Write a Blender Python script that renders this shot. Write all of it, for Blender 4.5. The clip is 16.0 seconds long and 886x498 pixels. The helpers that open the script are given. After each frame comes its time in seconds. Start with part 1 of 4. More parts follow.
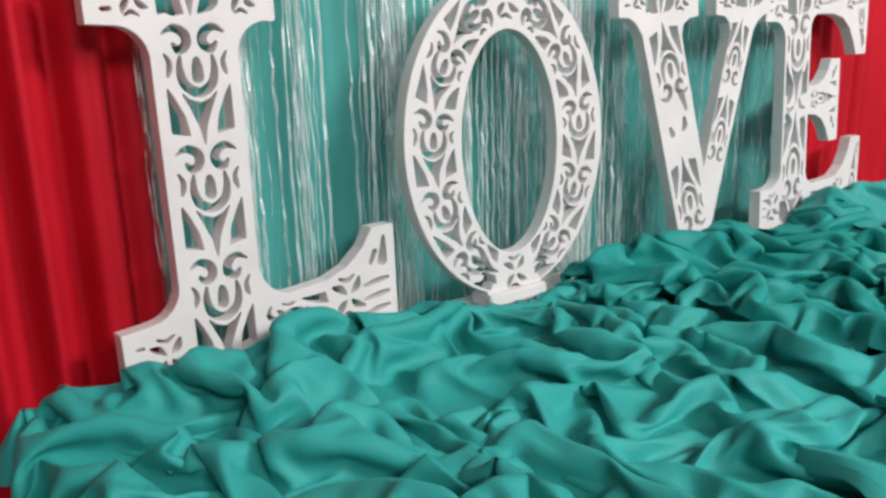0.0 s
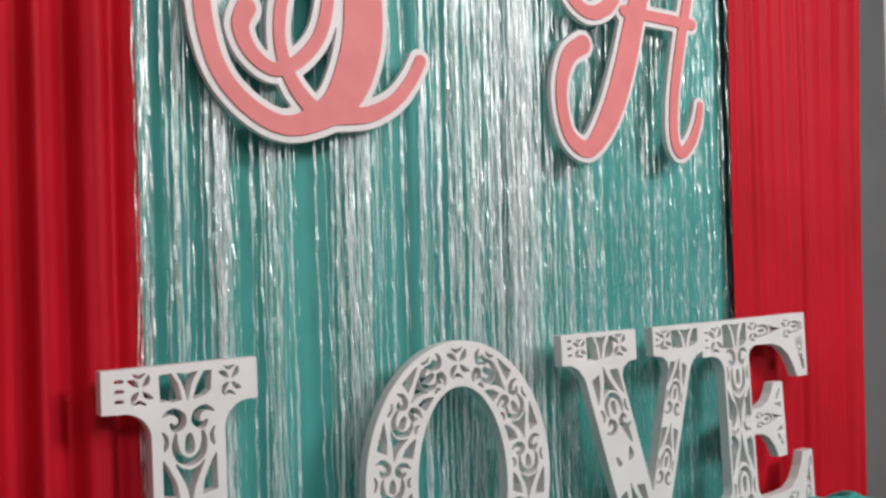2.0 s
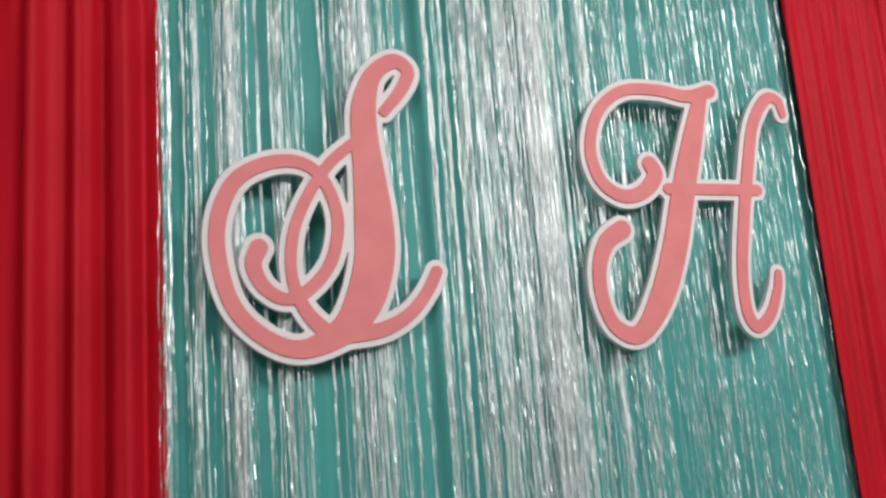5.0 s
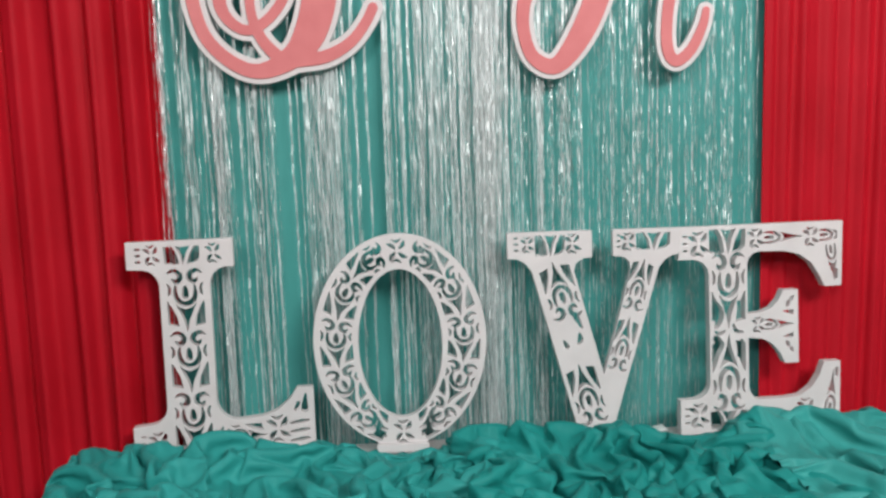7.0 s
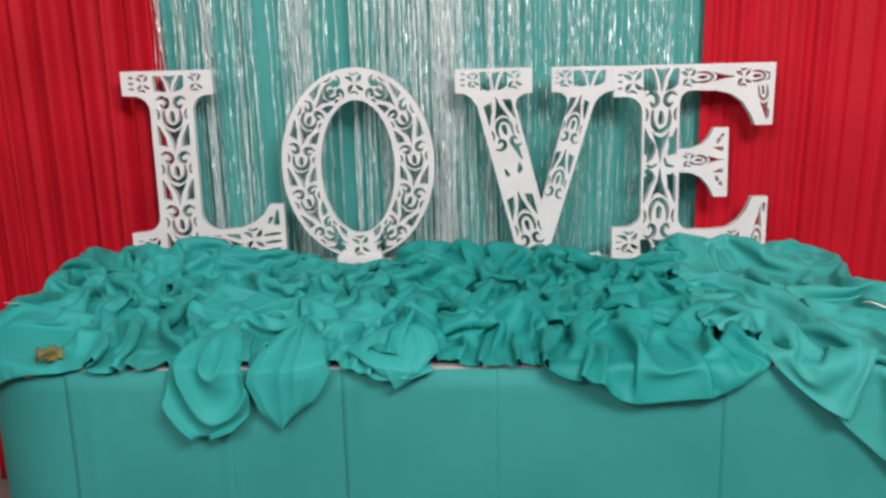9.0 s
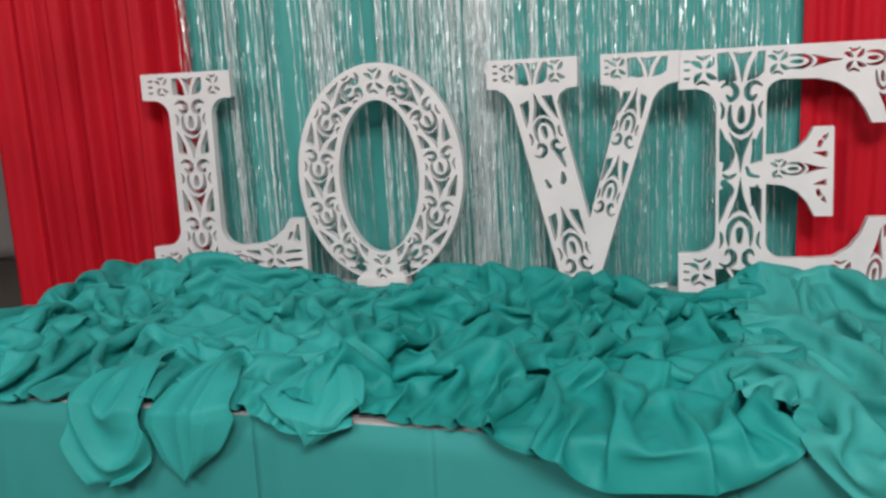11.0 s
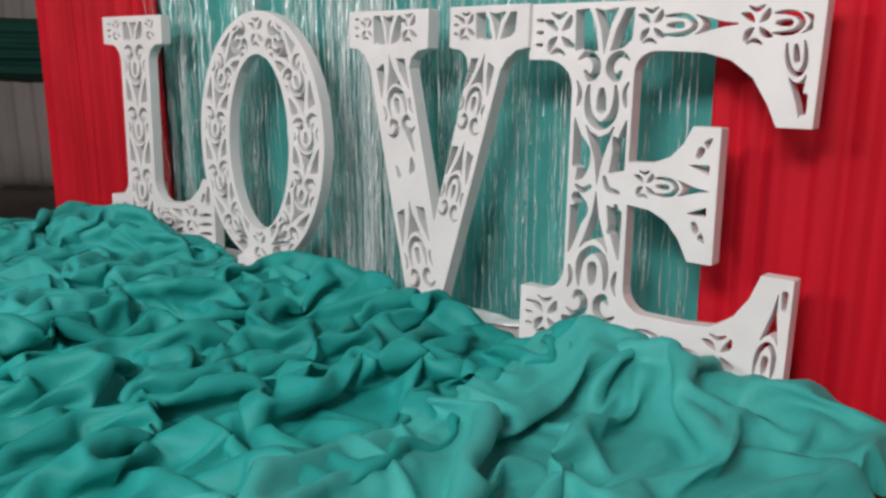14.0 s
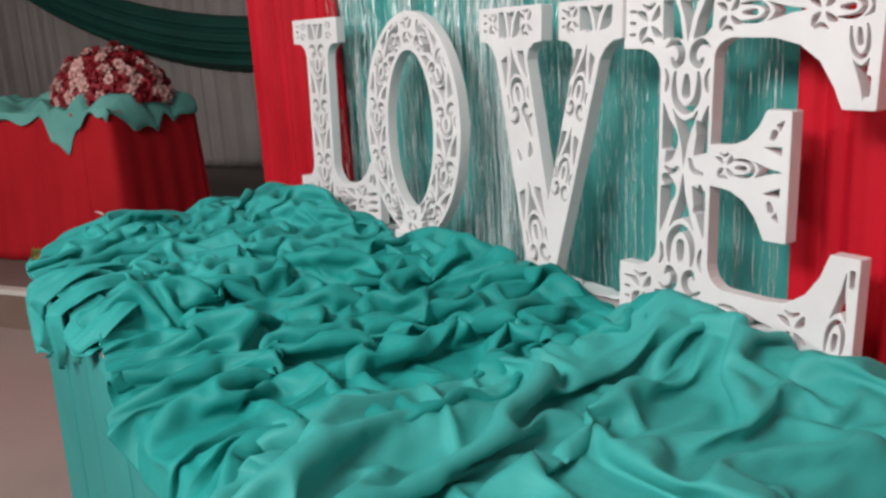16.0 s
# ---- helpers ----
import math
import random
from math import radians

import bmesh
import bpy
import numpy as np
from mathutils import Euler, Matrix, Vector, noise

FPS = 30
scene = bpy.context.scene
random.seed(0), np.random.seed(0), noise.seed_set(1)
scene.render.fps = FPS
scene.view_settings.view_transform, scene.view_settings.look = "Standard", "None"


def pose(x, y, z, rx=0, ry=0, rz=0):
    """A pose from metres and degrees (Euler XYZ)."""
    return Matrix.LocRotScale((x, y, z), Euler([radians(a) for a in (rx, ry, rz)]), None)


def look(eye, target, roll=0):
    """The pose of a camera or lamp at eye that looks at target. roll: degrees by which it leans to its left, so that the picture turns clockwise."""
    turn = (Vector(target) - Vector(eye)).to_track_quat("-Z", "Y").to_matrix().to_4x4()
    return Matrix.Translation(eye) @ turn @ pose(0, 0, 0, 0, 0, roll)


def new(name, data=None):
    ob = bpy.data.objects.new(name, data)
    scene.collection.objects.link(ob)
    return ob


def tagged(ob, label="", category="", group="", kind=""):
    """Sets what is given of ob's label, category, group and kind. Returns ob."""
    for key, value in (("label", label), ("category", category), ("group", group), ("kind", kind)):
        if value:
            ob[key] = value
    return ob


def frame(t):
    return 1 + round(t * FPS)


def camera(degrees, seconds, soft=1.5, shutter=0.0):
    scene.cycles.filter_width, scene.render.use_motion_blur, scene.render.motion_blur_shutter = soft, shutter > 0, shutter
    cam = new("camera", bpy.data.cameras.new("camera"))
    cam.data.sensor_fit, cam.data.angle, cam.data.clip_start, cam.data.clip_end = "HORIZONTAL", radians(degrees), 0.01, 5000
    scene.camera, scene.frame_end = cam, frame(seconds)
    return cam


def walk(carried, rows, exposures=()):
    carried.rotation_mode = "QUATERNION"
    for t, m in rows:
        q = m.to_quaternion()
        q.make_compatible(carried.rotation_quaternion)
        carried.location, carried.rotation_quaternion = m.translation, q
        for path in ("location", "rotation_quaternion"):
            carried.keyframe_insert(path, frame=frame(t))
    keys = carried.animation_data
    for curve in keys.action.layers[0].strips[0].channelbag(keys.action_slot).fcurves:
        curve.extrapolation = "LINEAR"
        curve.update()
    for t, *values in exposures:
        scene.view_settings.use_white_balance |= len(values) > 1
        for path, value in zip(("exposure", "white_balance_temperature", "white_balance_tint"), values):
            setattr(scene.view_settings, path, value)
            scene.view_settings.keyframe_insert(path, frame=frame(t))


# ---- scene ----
from mathutils import geometry

cam = camera(54.9, 16.0, soft=2.7)
PATH = [
    (0, (-0.265, -1.076, 1.2), (0.865, 0.485, 0.664), -1.4),
    (0.5, (-0.301, -1.103, 1.239), (0.887, 0.467, 0.886), -0.4),
    (1, (-0.311, -1.158, 1.316), (0.896, 0.42, 1.087), -0.8),
    (1.5, (-0.28, -1.239, 1.379), (0.902, 0.368, 1.233), -0.8),
    (2, (-0.271, -1.332, 1.42), (0.841, 0.33, 1.433), -1.5),
    (2.5, (-0.271, -1.402, 1.447), (0.803, 0.277, 1.617), -2.3),
    (3, (-0.254, -1.435, 1.489), (0.791, 0.244, 1.785), -2.7),
    (3.5, (-0.214, -1.479, 1.537), (0.803, 0.192, 1.951), -4.2),
    (6, (0.33, -1.734, 1.495), (0.626, 0.232, 1.715), -4.5),
    (6.5, (0.42, -1.89, 1.503), (0.653, 0.096, 1.445), -4.0),
    (7, (0.621, -2.039, 1.48), (0.748, -0.06, 1.222), -1.9),
    (7.5, (0.7, -2.2, 1.399), (0.78, -0.246, 0.981), -2.1),
    (8, (0.765, -2.328, 1.357), (0.812, -0.391, 0.861), -1.9),
    (8.5, (0.876, -2.352, 1.346), (0.876, -0.413, 0.857), -2.1),
    (9, (0.987, -2.315, 1.328), (0.885, -0.376, 0.847), -1.5),
    (11.5, (1.494, -1.707, 1.209), (0.829, 0.136, 0.807), -2.4),
    (12, (1.628, -1.491, 1.194), (0.897, 0.324, 0.781), -0.6),
    (12.5, (1.801, -1.413, 1.2), (0.883, 0.313, 0.781), -0.5),
    (13, (1.992, -1.357, 1.191), (0.814, 0.207, 0.784), -0.3),
    (13.5, (2.042, -1.206, 1.17), (0.834, 0.327, 0.736), 0.2),
    (14, (2.108, -1.091, 1.188), (0.812, 0.359, 0.721), -0.5),
    (14.5, (2.272, -1.065, 1.211), (0.788, 0.183, 0.722), -1.9),
    (15, (2.334, -1.041, 1.207), (0.796, 0.14, 0.716), -2.3),
    (15.5, (2.344, -1.03, 1.205), (0.765, 0.09, 0.702), -2.7),
    (16, (2.348, -1.034, 1.219), (0.713, 0.001, 0.714), -3.8),
]
walk(cam, [(t, look(eye, target, roll)) for t, eye, target, roll in PATH],
     exposures=((0, 0.4), (0.5, 0.26), (1.5, 0.05), (3.0, -0.16), (3.7, -0.14), (6.0, -0.22), (7.0, -0.03), (9, 0.17), (11.4, -0.1), (12.5, -0.12), (13.5, 0.02), (14, 0.06), (15.5, 0.24), (16, 0.27)))

# ---- light: a ceiling lamp of the hall and an added fill, both out of view ----
world = bpy.data.worlds.new("world")
scene.world = world
world.use_nodes = True
world.node_tree.nodes["Background"].inputs[0].default_value = (0.9, 0.95, 1.0, 1)
world.node_tree.nodes["Background"].inputs[1].default_value = 0.3


def area(name, place, target, w, h, power, tint=(1, 0.985, 0.965)):
    d = bpy.data.lights.new(name, "AREA")
    d.shape, d.size, d.size_y, d.energy, d.color = "RECTANGLE", w, h, power, tint
    ob = new(name, d)
    ob.matrix_world = look(place, target)
    return ob


area("unseen_area_light", (2.2, -3.3, 3.2), (1.2, -0.2, 1.0), 1.5, 0.8, 112)
# added fill from far back on the left, with no known fixture
area("unseen_area_light", (-0.6, -4.4, 3.3), (0.4, -0.4, 1.0), 1.5, 0.8, 93)


# ---- materials ----
def ramp_mat(name, dark, light, rough=0.7, scale=6.0, metal=0.0, bump=0.15, bump_scale=500.0, sheen=0.0, spec=0.5,
             stretch=(1, 1, 1), contrast=(0.3, 0.7), mid_bump=0.0, mid_scale=30.0):
    m = bpy.data.materials.new(name)
    m.use_nodes = True
    nt = m.node_tree
    b = nt.nodes["Principled BSDF"]
    co = nt.nodes.new("ShaderNodeTexCoord")
    mp = nt.nodes.new("ShaderNodeMapping")
    mp.inputs["Scale"].default_value = stretch
    nt.links.new(co.outputs["Object"], mp.inputs["Vector"])
    n1 = nt.nodes.new("ShaderNodeTexNoise")
    n1.inputs["Scale"].default_value, n1.inputs["Detail"].default_value = scale, 5
    nt.links.new(mp.outputs[0], n1.inputs["Vector"])
    cr = nt.nodes.new("ShaderNodeValToRGB")
    cr.color_ramp.elements[0].position, cr.color_ramp.elements[1].position = contrast
    cr.color_ramp.elements[0].color, cr.color_ramp.elements[1].color = (*dark, 1), (*light, 1)
    nt.links.new(n1.outputs["Fac"], cr.inputs["Fac"])
    nt.links.new(cr.outputs["Color"], b.inputs["Base Color"])
    b.inputs["Roughness"].default_value, b.inputs["Metallic"].default_value = rough, metal
    b.inputs["Specular IOR Level"].default_value = spec
    if sheen:
        b.inputs["Sheen Weight"].default_value, b.inputs["Sheen Roughness"].default_value = sheen, 0.4
        b.inputs["Sheen Tint"].default_value = (*light, 1)
    n2 = nt.nodes.new("ShaderNodeTexNoise")
    n2.inputs["Scale"].default_value, n2.inputs["Detail"].default_value = bump_scale, 3
    nt.links.new(mp.outputs[0], n2.inputs["Vector"])
    bp = nt.nodes.new("ShaderNodeBump")
    bp.inputs["Strength"].default_value, bp.inputs["Distance"].default_value = bump, 0.001
    nt.links.new(n2.outputs["Fac"], bp.inputs["Height"])
    if mid_bump:
        n3 = nt.nodes.new("ShaderNodeTexNoise")
        n3.inputs["Scale"].default_value, n3.inputs["Detail"].default_value = mid_scale, 4
        nt.links.new(mp.outputs[0], n3.inputs["Vector"])
        b2 = nt.nodes.new("ShaderNodeBump")
        b2.inputs["Strength"].default_value, b2.inputs["Distance"].default_value = mid_bump, 0.01
        nt.links.new(n3.outputs["Fac"], b2.inputs["Height"])
        nt.links.new(bp.outputs[0], b2.inputs["Normal"])
        bp = b2
    nt.links.new(bp.outputs[0], b.inputs["Normal"])
    return m


TEAL = ramp_mat("teal_cloth", (0.022, 0.31, 0.29), (0.034, 0.375, 0.355), 0.62, 4, sheen=0.25, spec=0.3, mid_bump=0.22, mid_scale=24)
TEAL_DEEP = ramp_mat("deep_teal_cloth", (0.01, 0.25, 0.23), (0.015, 0.318, 0.295), 0.6, 4, sheen=0.2, spec=0.3, mid_bump=0.22, mid_scale=24)
TEAL_PALE = ramp_mat("pale_teal_cloth", (0.036, 0.325, 0.304), (0.05, 0.39, 0.366), 0.6, 4, sheen=0.25, spec=0.3, mid_bump=0.22, mid_scale=24)
TEAL_SKIRT = ramp_mat("teal_skirt_cloth", (0.026, 0.25, 0.24), (0.038, 0.3, 0.287), 0.7, 3, spec=0.3, mid_bump=0.12, mid_scale=6)
TEAL_BACK = ramp_mat("teal_backdrop_cloth", (0.058, 0.315, 0.292), (0.077, 0.38, 0.358), 0.55, 3, sheen=0.2, spec=0.35, mid_bump=0.14, mid_scale=9)
RED = ramp_mat("red_cloth", (0.46, 0.005, 0.015), (0.57, 0.008, 0.023), 0.6, 3, spec=0.18, mid_bump=0.14, mid_scale=10)
RED_DULL = ramp_mat("red_table_cloth", (0.4, 0.008, 0.014), (0.5, 0.012, 0.02), 0.75, 3, spec=0.2)
WHITE = ramp_mat("white_paint", (0.73, 0.695, 0.7), (0.82, 0.785, 0.79), 0.5, 9, bump=0.35, bump_scale=220, spec=0.4)
PINK = ramp_mat("salmon_paint", (0.72, 0.2, 0.21), (0.8, 0.25, 0.255), 0.55, 12, bump=0.25, bump_scale=260, spec=0.35)
FOIL = ramp_mat("silver_foil", (0.8, 0.86, 0.87), (0.92, 0.96, 0.96), 0.5, 40, metal=0.5, bump=0.4, bump_scale=60,
                stretch=(1, 1, 0.4))
FOIL_FINE = ramp_mat("fine_silver_foil", (0.75, 0.8, 0.8), (0.92, 0.95, 0.95), 0.4, 40, metal=0.7, bump=0.4, bump_scale=60, stretch=(1, 1, 0.4))


def see_through(m, low, high, fine, at):
    """Thin crinkled tinsel film, see-through; streaky noise in its alpha stands in for broken glints."""
    nt = m.node_tree
    co = nt.nodes.new("ShaderNodeTexCoord")
    mp = nt.nodes.new("ShaderNodeMapping")
    mp.inputs["Scale"].default_value = (1.0, 1.0, 0.16)
    nz = nt.nodes.new("ShaderNodeTexNoise")
    nz.inputs["Scale"].default_value, nz.inputs["Detail"].default_value = fine, 3
    info = nt.nodes.new("ShaderNodeObjectInfo")
    add = nt.nodes.new("ShaderNodeVectorMath")
    mul = nt.nodes.new("ShaderNodeMath")
    mul.operation, mul.inputs[1].default_value = "MULTIPLY", 60
    rg = nt.nodes.new("ShaderNodeMapRange")
    rg.inputs["From Min"].default_value, rg.inputs["From Max"].default_value = at
    rg.inputs["To Min"].default_value, rg.inputs["To Max"].default_value = low, high
    nt.links.new(co.outputs["Object"], mp.inputs["Vector"])
    nt.links.new(info.outputs["Random"], mul.inputs[0])
    nt.links.new(mp.outputs[0], add.inputs[0])
    nt.links.new(mul.outputs[0], add.inputs[1])
    nt.links.new(add.outputs[0], nz.inputs["Vector"])
    nt.links.new(nz.outputs["Fac"], rg.inputs["Value"])
    nt.links.new(rg.outputs[0], nt.nodes["Principled BSDF"].inputs["Alpha"])


see_through(FOIL, 0.3, 0.64, 90, (0.4, 0.62))
see_through(FOIL_FINE, 0.13, 0.85, 120, (0.46, 0.6))
BOARD = ramp_mat("table_board", (0.5, 0.46, 0.46), (0.62, 0.57, 0.57), 0.35, 7)
WALL = ramp_mat("white_wall", (0.5, 0.49, 0.485), (0.57, 0.56, 0.555), 0.85, 1.5, bump=0.3, bump_scale=90)
PILLAR = ramp_mat("grey_paint", (0.10, 0.105, 0.11), (0.14, 0.145, 0.15), 0.7, 2, bump=0.3, bump_scale=80)
FLOOR = ramp_mat("floor_tile", (0.34, 0.25, 0.23), (0.42, 0.31, 0.285), 0.35, 1.3, bump=0.05, bump_scale=120)
STEP = ramp_mat("step_riser", (0.17, 0.11, 0.085), (0.24, 0.16, 0.12), 0.7, 3)
STAGE = ramp_mat("stage_floor", (0.15, 0.12, 0.105), (0.2, 0.165, 0.145), 0.6, 2)
NOSE = ramp_mat("pale_nosing", (0.6, 0.56, 0.52), (0.68, 0.64, 0.6), 0.5, 6)
TOPPER = ramp_mat("faded_teal_cloth", (0.1, 0.34, 0.3), (0.15, 0.42, 0.38), 0.7, 6, mid_bump=0.3, mid_scale=20)
CREAM = ramp_mat("pale_drape", (0.32, 0.28, 0.268), (0.39, 0.345, 0.33), 0.8, 2)
DARKGREEN = ramp_mat("dark_green_drape", (0.004, 0.06, 0.045), (0.008, 0.085, 0.065), 0.7, 3)
ROSE_RED = ramp_mat("dark_red_petal", (0.22, 0.006, 0.014), (0.36, 0.012, 0.025), 0.6, 30)
ROSE_PALE = ramp_mat("pale_pink_petal", (0.7, 0.36, 0.34), (0.82, 0.52, 0.48), 0.6, 30)
METAL = ramp_mat("grey_metal", (0.3, 0.3, 0.3), (0.4, 0.4, 0.4), 0.4, 9, metal=0.9)
GOLD = ramp_mat("olive_gold_foil", (0.02, 0.035, 0.008), (0.16, 0.13, 0.02), 0.45, 60, metal=0.3)
PAPER = ramp_mat("white_tape", (0.75, 0.78, 0.78), (0.85, 0.88, 0.88), 0.4, 20)
BLACK = ramp_mat("black_pipe", (0.012, 0.012, 0.012), (0.02, 0.02, 0.02), 0.5, 5)


# ---- building helpers ----
def mesh_of(name, bm, material, smooth=False):
    me = bpy.data.meshes.new(name)
    bm.normal_update()
    bm.to_mesh(me)
    bm.free()
    me.materials.append(material)
    if smooth:
        me.polygons.foreach_set("use_smooth", [True] * len(me.polygons))
    return me


def part(name, bm, material, parent=None, label="", smooth=False):
    ob = new(name, mesh_of(name, bm, material, smooth))
    ob.parent = parent
    if label:
        ob["label"] = label
    return ob


def box(bm, x0, x1, y0, y1, z0, z1, bevel=0.0):
    made = bmesh.ops.create_cube(bm, size=1)["verts"]
    for v in made:
        v.co = ((x0 + x1) / 2 + v.co.x * (x1 - x0), (y0 + y1) / 2 + v.co.y * (y1 - y0), (z0 + z1) / 2 + v.co.z * (z1 - z0))
    if bevel:
        edges = list({e for v in made for e in v.link_edges})
        bmesh.ops.bevel(bm, geom=edges, offset=bevel, segments=2, affect="EDGES")
    return bm


def sheet(name, pos, material, thick=0.0, sub=0):
    """A grid of places, rows by columns, as one smooth mesh object."""
    ny, nx = pos.shape[:2]
    idx = np.arange(nx * ny).reshape(ny, nx)
    quads = np.stack([idx[:-1, :-1], idx[:-1, 1:], idx[1:, 1:], idx[1:, :-1]], -1).reshape(-1, 4)
    me = bpy.data.meshes.new(name)
    me.from_pydata(pos.reshape(-1, 3).tolist(), [], quads.tolist())
    me.materials.append(material)
    me.polygons.foreach_set("use_smooth", [True] * len(me.polygons))
    me.update()
    ob = new(name, me)
    if thick:
        s = ob.modifiers.new("thickness", "SOLIDIFY")
        s.thickness, s.offset = thick, 0
    if sub:
        s = ob.modifiers.new("smooth", "SUBSURF")
        s.levels = s.render_levels = sub
    return ob


def waves(rng, count, low, high):
    """A smooth random field of two coordinates, about -1 to 1."""
    k = rng.uniform(low, high, count)
    a = rng.uniform(0, 2 * np.pi, count)
    p = rng.uniform(0, 2 * np.pi, count)
    w = (low / k) ** 0.7
    return lambda x, y: sum(w[i] * np.sin(k[i] * (np.cos(a[i]) * x + np.sin(a[i]) * y) + p[i]) for i in range(count)) / np.sqrt((w**2).sum())


# ---- the setting ----
def structure(name, bm, material, label=""):
    return tagged(part(name, bm, material, None, label), kind="structure")


structure("floor", box(bmesh.new(), -11, 5, -7, 6, -0.12, 0), FLOOR, "pinkish polished hall floor")
structure("ceiling", box(bmesh.new(), -11, 5, -7, 6, 3.45, 3.55), WALL)
structure("wall_north", box(bmesh.new(), -0.45, 5, 0.3, 0.45, 0, 3.45), WALL, "plain white wall behind the backdrop")
structure("wall_east", box(bmesh.new(), 4.8, 4.95, -7, 0.3, 0, 3.45), WALL)
structure("wall_south", box(bmesh.new(), -11, 4.8, -7.0, -6.85, 0, 3.45), WALL)
structure("wall_west", box(bmesh.new(), -11, -10.85, -6.85, 6, 0, 3.45), WALL)
structure("wall_hall_end", box(bmesh.new(), -10.85, 5, 5.85, 6, 0, 3.45), WALL)
structure("pillar", box(bmesh.new(), 2.03, 2.59, 0.22, 0.3, 0, 3.45, 0.004), PILLAR, "dark grey painted pillar on the wall")
bm = bmesh.new()
bmesh.ops.create_cone(bm, segments=14, radius1=0.02, radius2=0.02, depth=1.0, cap_ends=True, matrix=pose(2.005, 0.27, 2.95))
structure("pipe", bm, BLACK, "black pipe running up the wall")


# ---- hanging curtains ----
def curtain(name, x0, x1, z0, z1, y, count, depth, material, seed, label, flare=0.0, calm=None, group="", gather=0.5, lean0=0.0):
    rng = np.random.default_rng(seed)
    nx, nz = int((x1 - x0) / 0.006) + 1, 40
    s = np.linspace(0, 1, nx)
    t = np.linspace(0, 1, nz)[:, None]
    phase = np.cumsum(np.interp(s, np.linspace(0, 1, count), rng.uniform(0.45, 1.8, count)))
    phase = phase / phase[-1] * 2 * np.pi * count
    wav = np.sin(phase) + 0.3 * np.sin(2.3 * phase + 1.1)
    amp = depth * np.interp(s, np.linspace(0, 1, 9), rng.uniform(0.35, 1.0, 9))
    if calm is not None:
        amp = amp * calm(s)
    drift = np.interp(s, np.linspace(0, 1, 12), rng.uniform(-1, 1, 12))
    x = x0 + (x1 - x0) * s[None, :] + flare * t * s[None, :] + lean0 * t * (1 - s[None, :]) + 0.008 * drift * np.sin(3 * t + 2 * drift)
    tight = np.sin(phase * 2.4 + 0.7) * depth * gather
    yy = y - 0.5 * amp * (1 + wav) * (1 - 0.45 * t) + tight * np.clip((t - 0.9) * 10, 0, 1) - 0.004 * np.sin(7 * t + 3 * drift)
    z = z0 + (z1 - z0) * t + 0 * s + np.clip((t - 0.97) * 33, 0, 1) * 0.008 * np.sin(phase * 3.1)
    pos = np.stack([x + 0 * z, yy + 0 * z, z], -1)
    return tagged(sheet(name, pos, material, 0.0016), label, "curtain", group)


curtain("curtain", -0.555, 0.09, 0.01, 2.62, 0.105, 8, 0.066, RED, 3, "red cloth curtain in soft gathered folds on the wall", group="red curtains")
curtain("curtain", 1.57, 2.125, 0.01, 2.615, 0.09, 10, 0.03, RED, 8, "red cloth curtain with fine gathers along its top", flare=0.085, group="red curtains", lean0=0.012)
curtain("backdrop_cloth", 0.07, 1.64, 0.01, 2.63, 0.122, 15, 0.026, TEAL_BACK, 5,
        "teal cloth backdrop hanging behind silver fringe", calm=lambda s: np.interp(s, [0, 0.5, 0.62, 1], [1, 0.8, 0.25, 0.2]))


# ---- silver fringe ----
fringe = tagged(new("fringe_curtain"), "silver foil fringe curtain hanging over teal cloth", "fringe")
bm = box(bmesh.new(), 0.085, 1.57, 0.082, 0.086, 2.6, 2.63)
part("header_band", bm, FOIL, fringe)


def ribbon(rng, length, width, segs=96):
    """A crinkled, twisting strip of foil that hangs from its top."""
    z = -np.linspace(0, length, segs)
    slow = np.interp(np.linspace(0, 1, segs), np.linspace(0, 1, 9), rng.uniform(-0.5, 0.5, 9))
    quick = np.interp(np.linspace(0, 1, segs), np.linspace(0, 1, 40), rng.normal(0, 0.34, 40))
    turn = slow + quick
    broad = width * (0.75 + 0.25 * np.interp(np.linspace(0, 1, segs), np.linspace(0, 1, 14), rng.uniform(-1, 1, 14)))
    sway = np.cumsum(rng.normal(0, 0.0009, segs))
    sway -= np.linspace(0, 1, segs) * sway[-1] * 0.6
    out = 0.004 * np.sin(np.linspace(0, rng.uniform(3, 9), segs) + rng.uniform(0, 6)) + rng.normal(0, 0.0018, segs)
    left = np.stack([sway - broad / 2 * np.cos(turn), out - broad / 2 * np.sin(turn), z], -1)
    right = np.stack([sway + broad / 2 * np.cos(turn), out + broad / 2 * np.sin(turn), z], -1)
    v = np.stack([left, right], 1).reshape(-1, 3)
    f = [(2 * i, 2 * i + 1, 2 * i + 3, 2 * i + 2) for i in range(segs - 1)]
    return v, f


rng = np.random.default_rng(21)
ribbons = []
for k in range(16):
    v, f = ribbon(rng, rng.uniform(2.3, 2.58) if k > 3 else 2.58, rng.uniform(0.003, 0.0075))
    me = bpy.data.meshes.new("strip")
    me.from_pydata(v.tolist(), [], f)
    me.materials.append(FOIL)
    ribbons.append(me)
fine = []
for k in range(6):
    v, f = ribbon(rng, 2.55, rng.uniform(0.0016, 0.0034))
    me = bpy.data.meshes.new("strip")
    me.from_pydata(v.tolist(), [], f)
    me.materials.append(FOIL_FINE)
    fine.append(me)
clumps = rng.uniform(0.11, 0.7, 24)
middle = rng.normal(0.86, 0.09, 15)


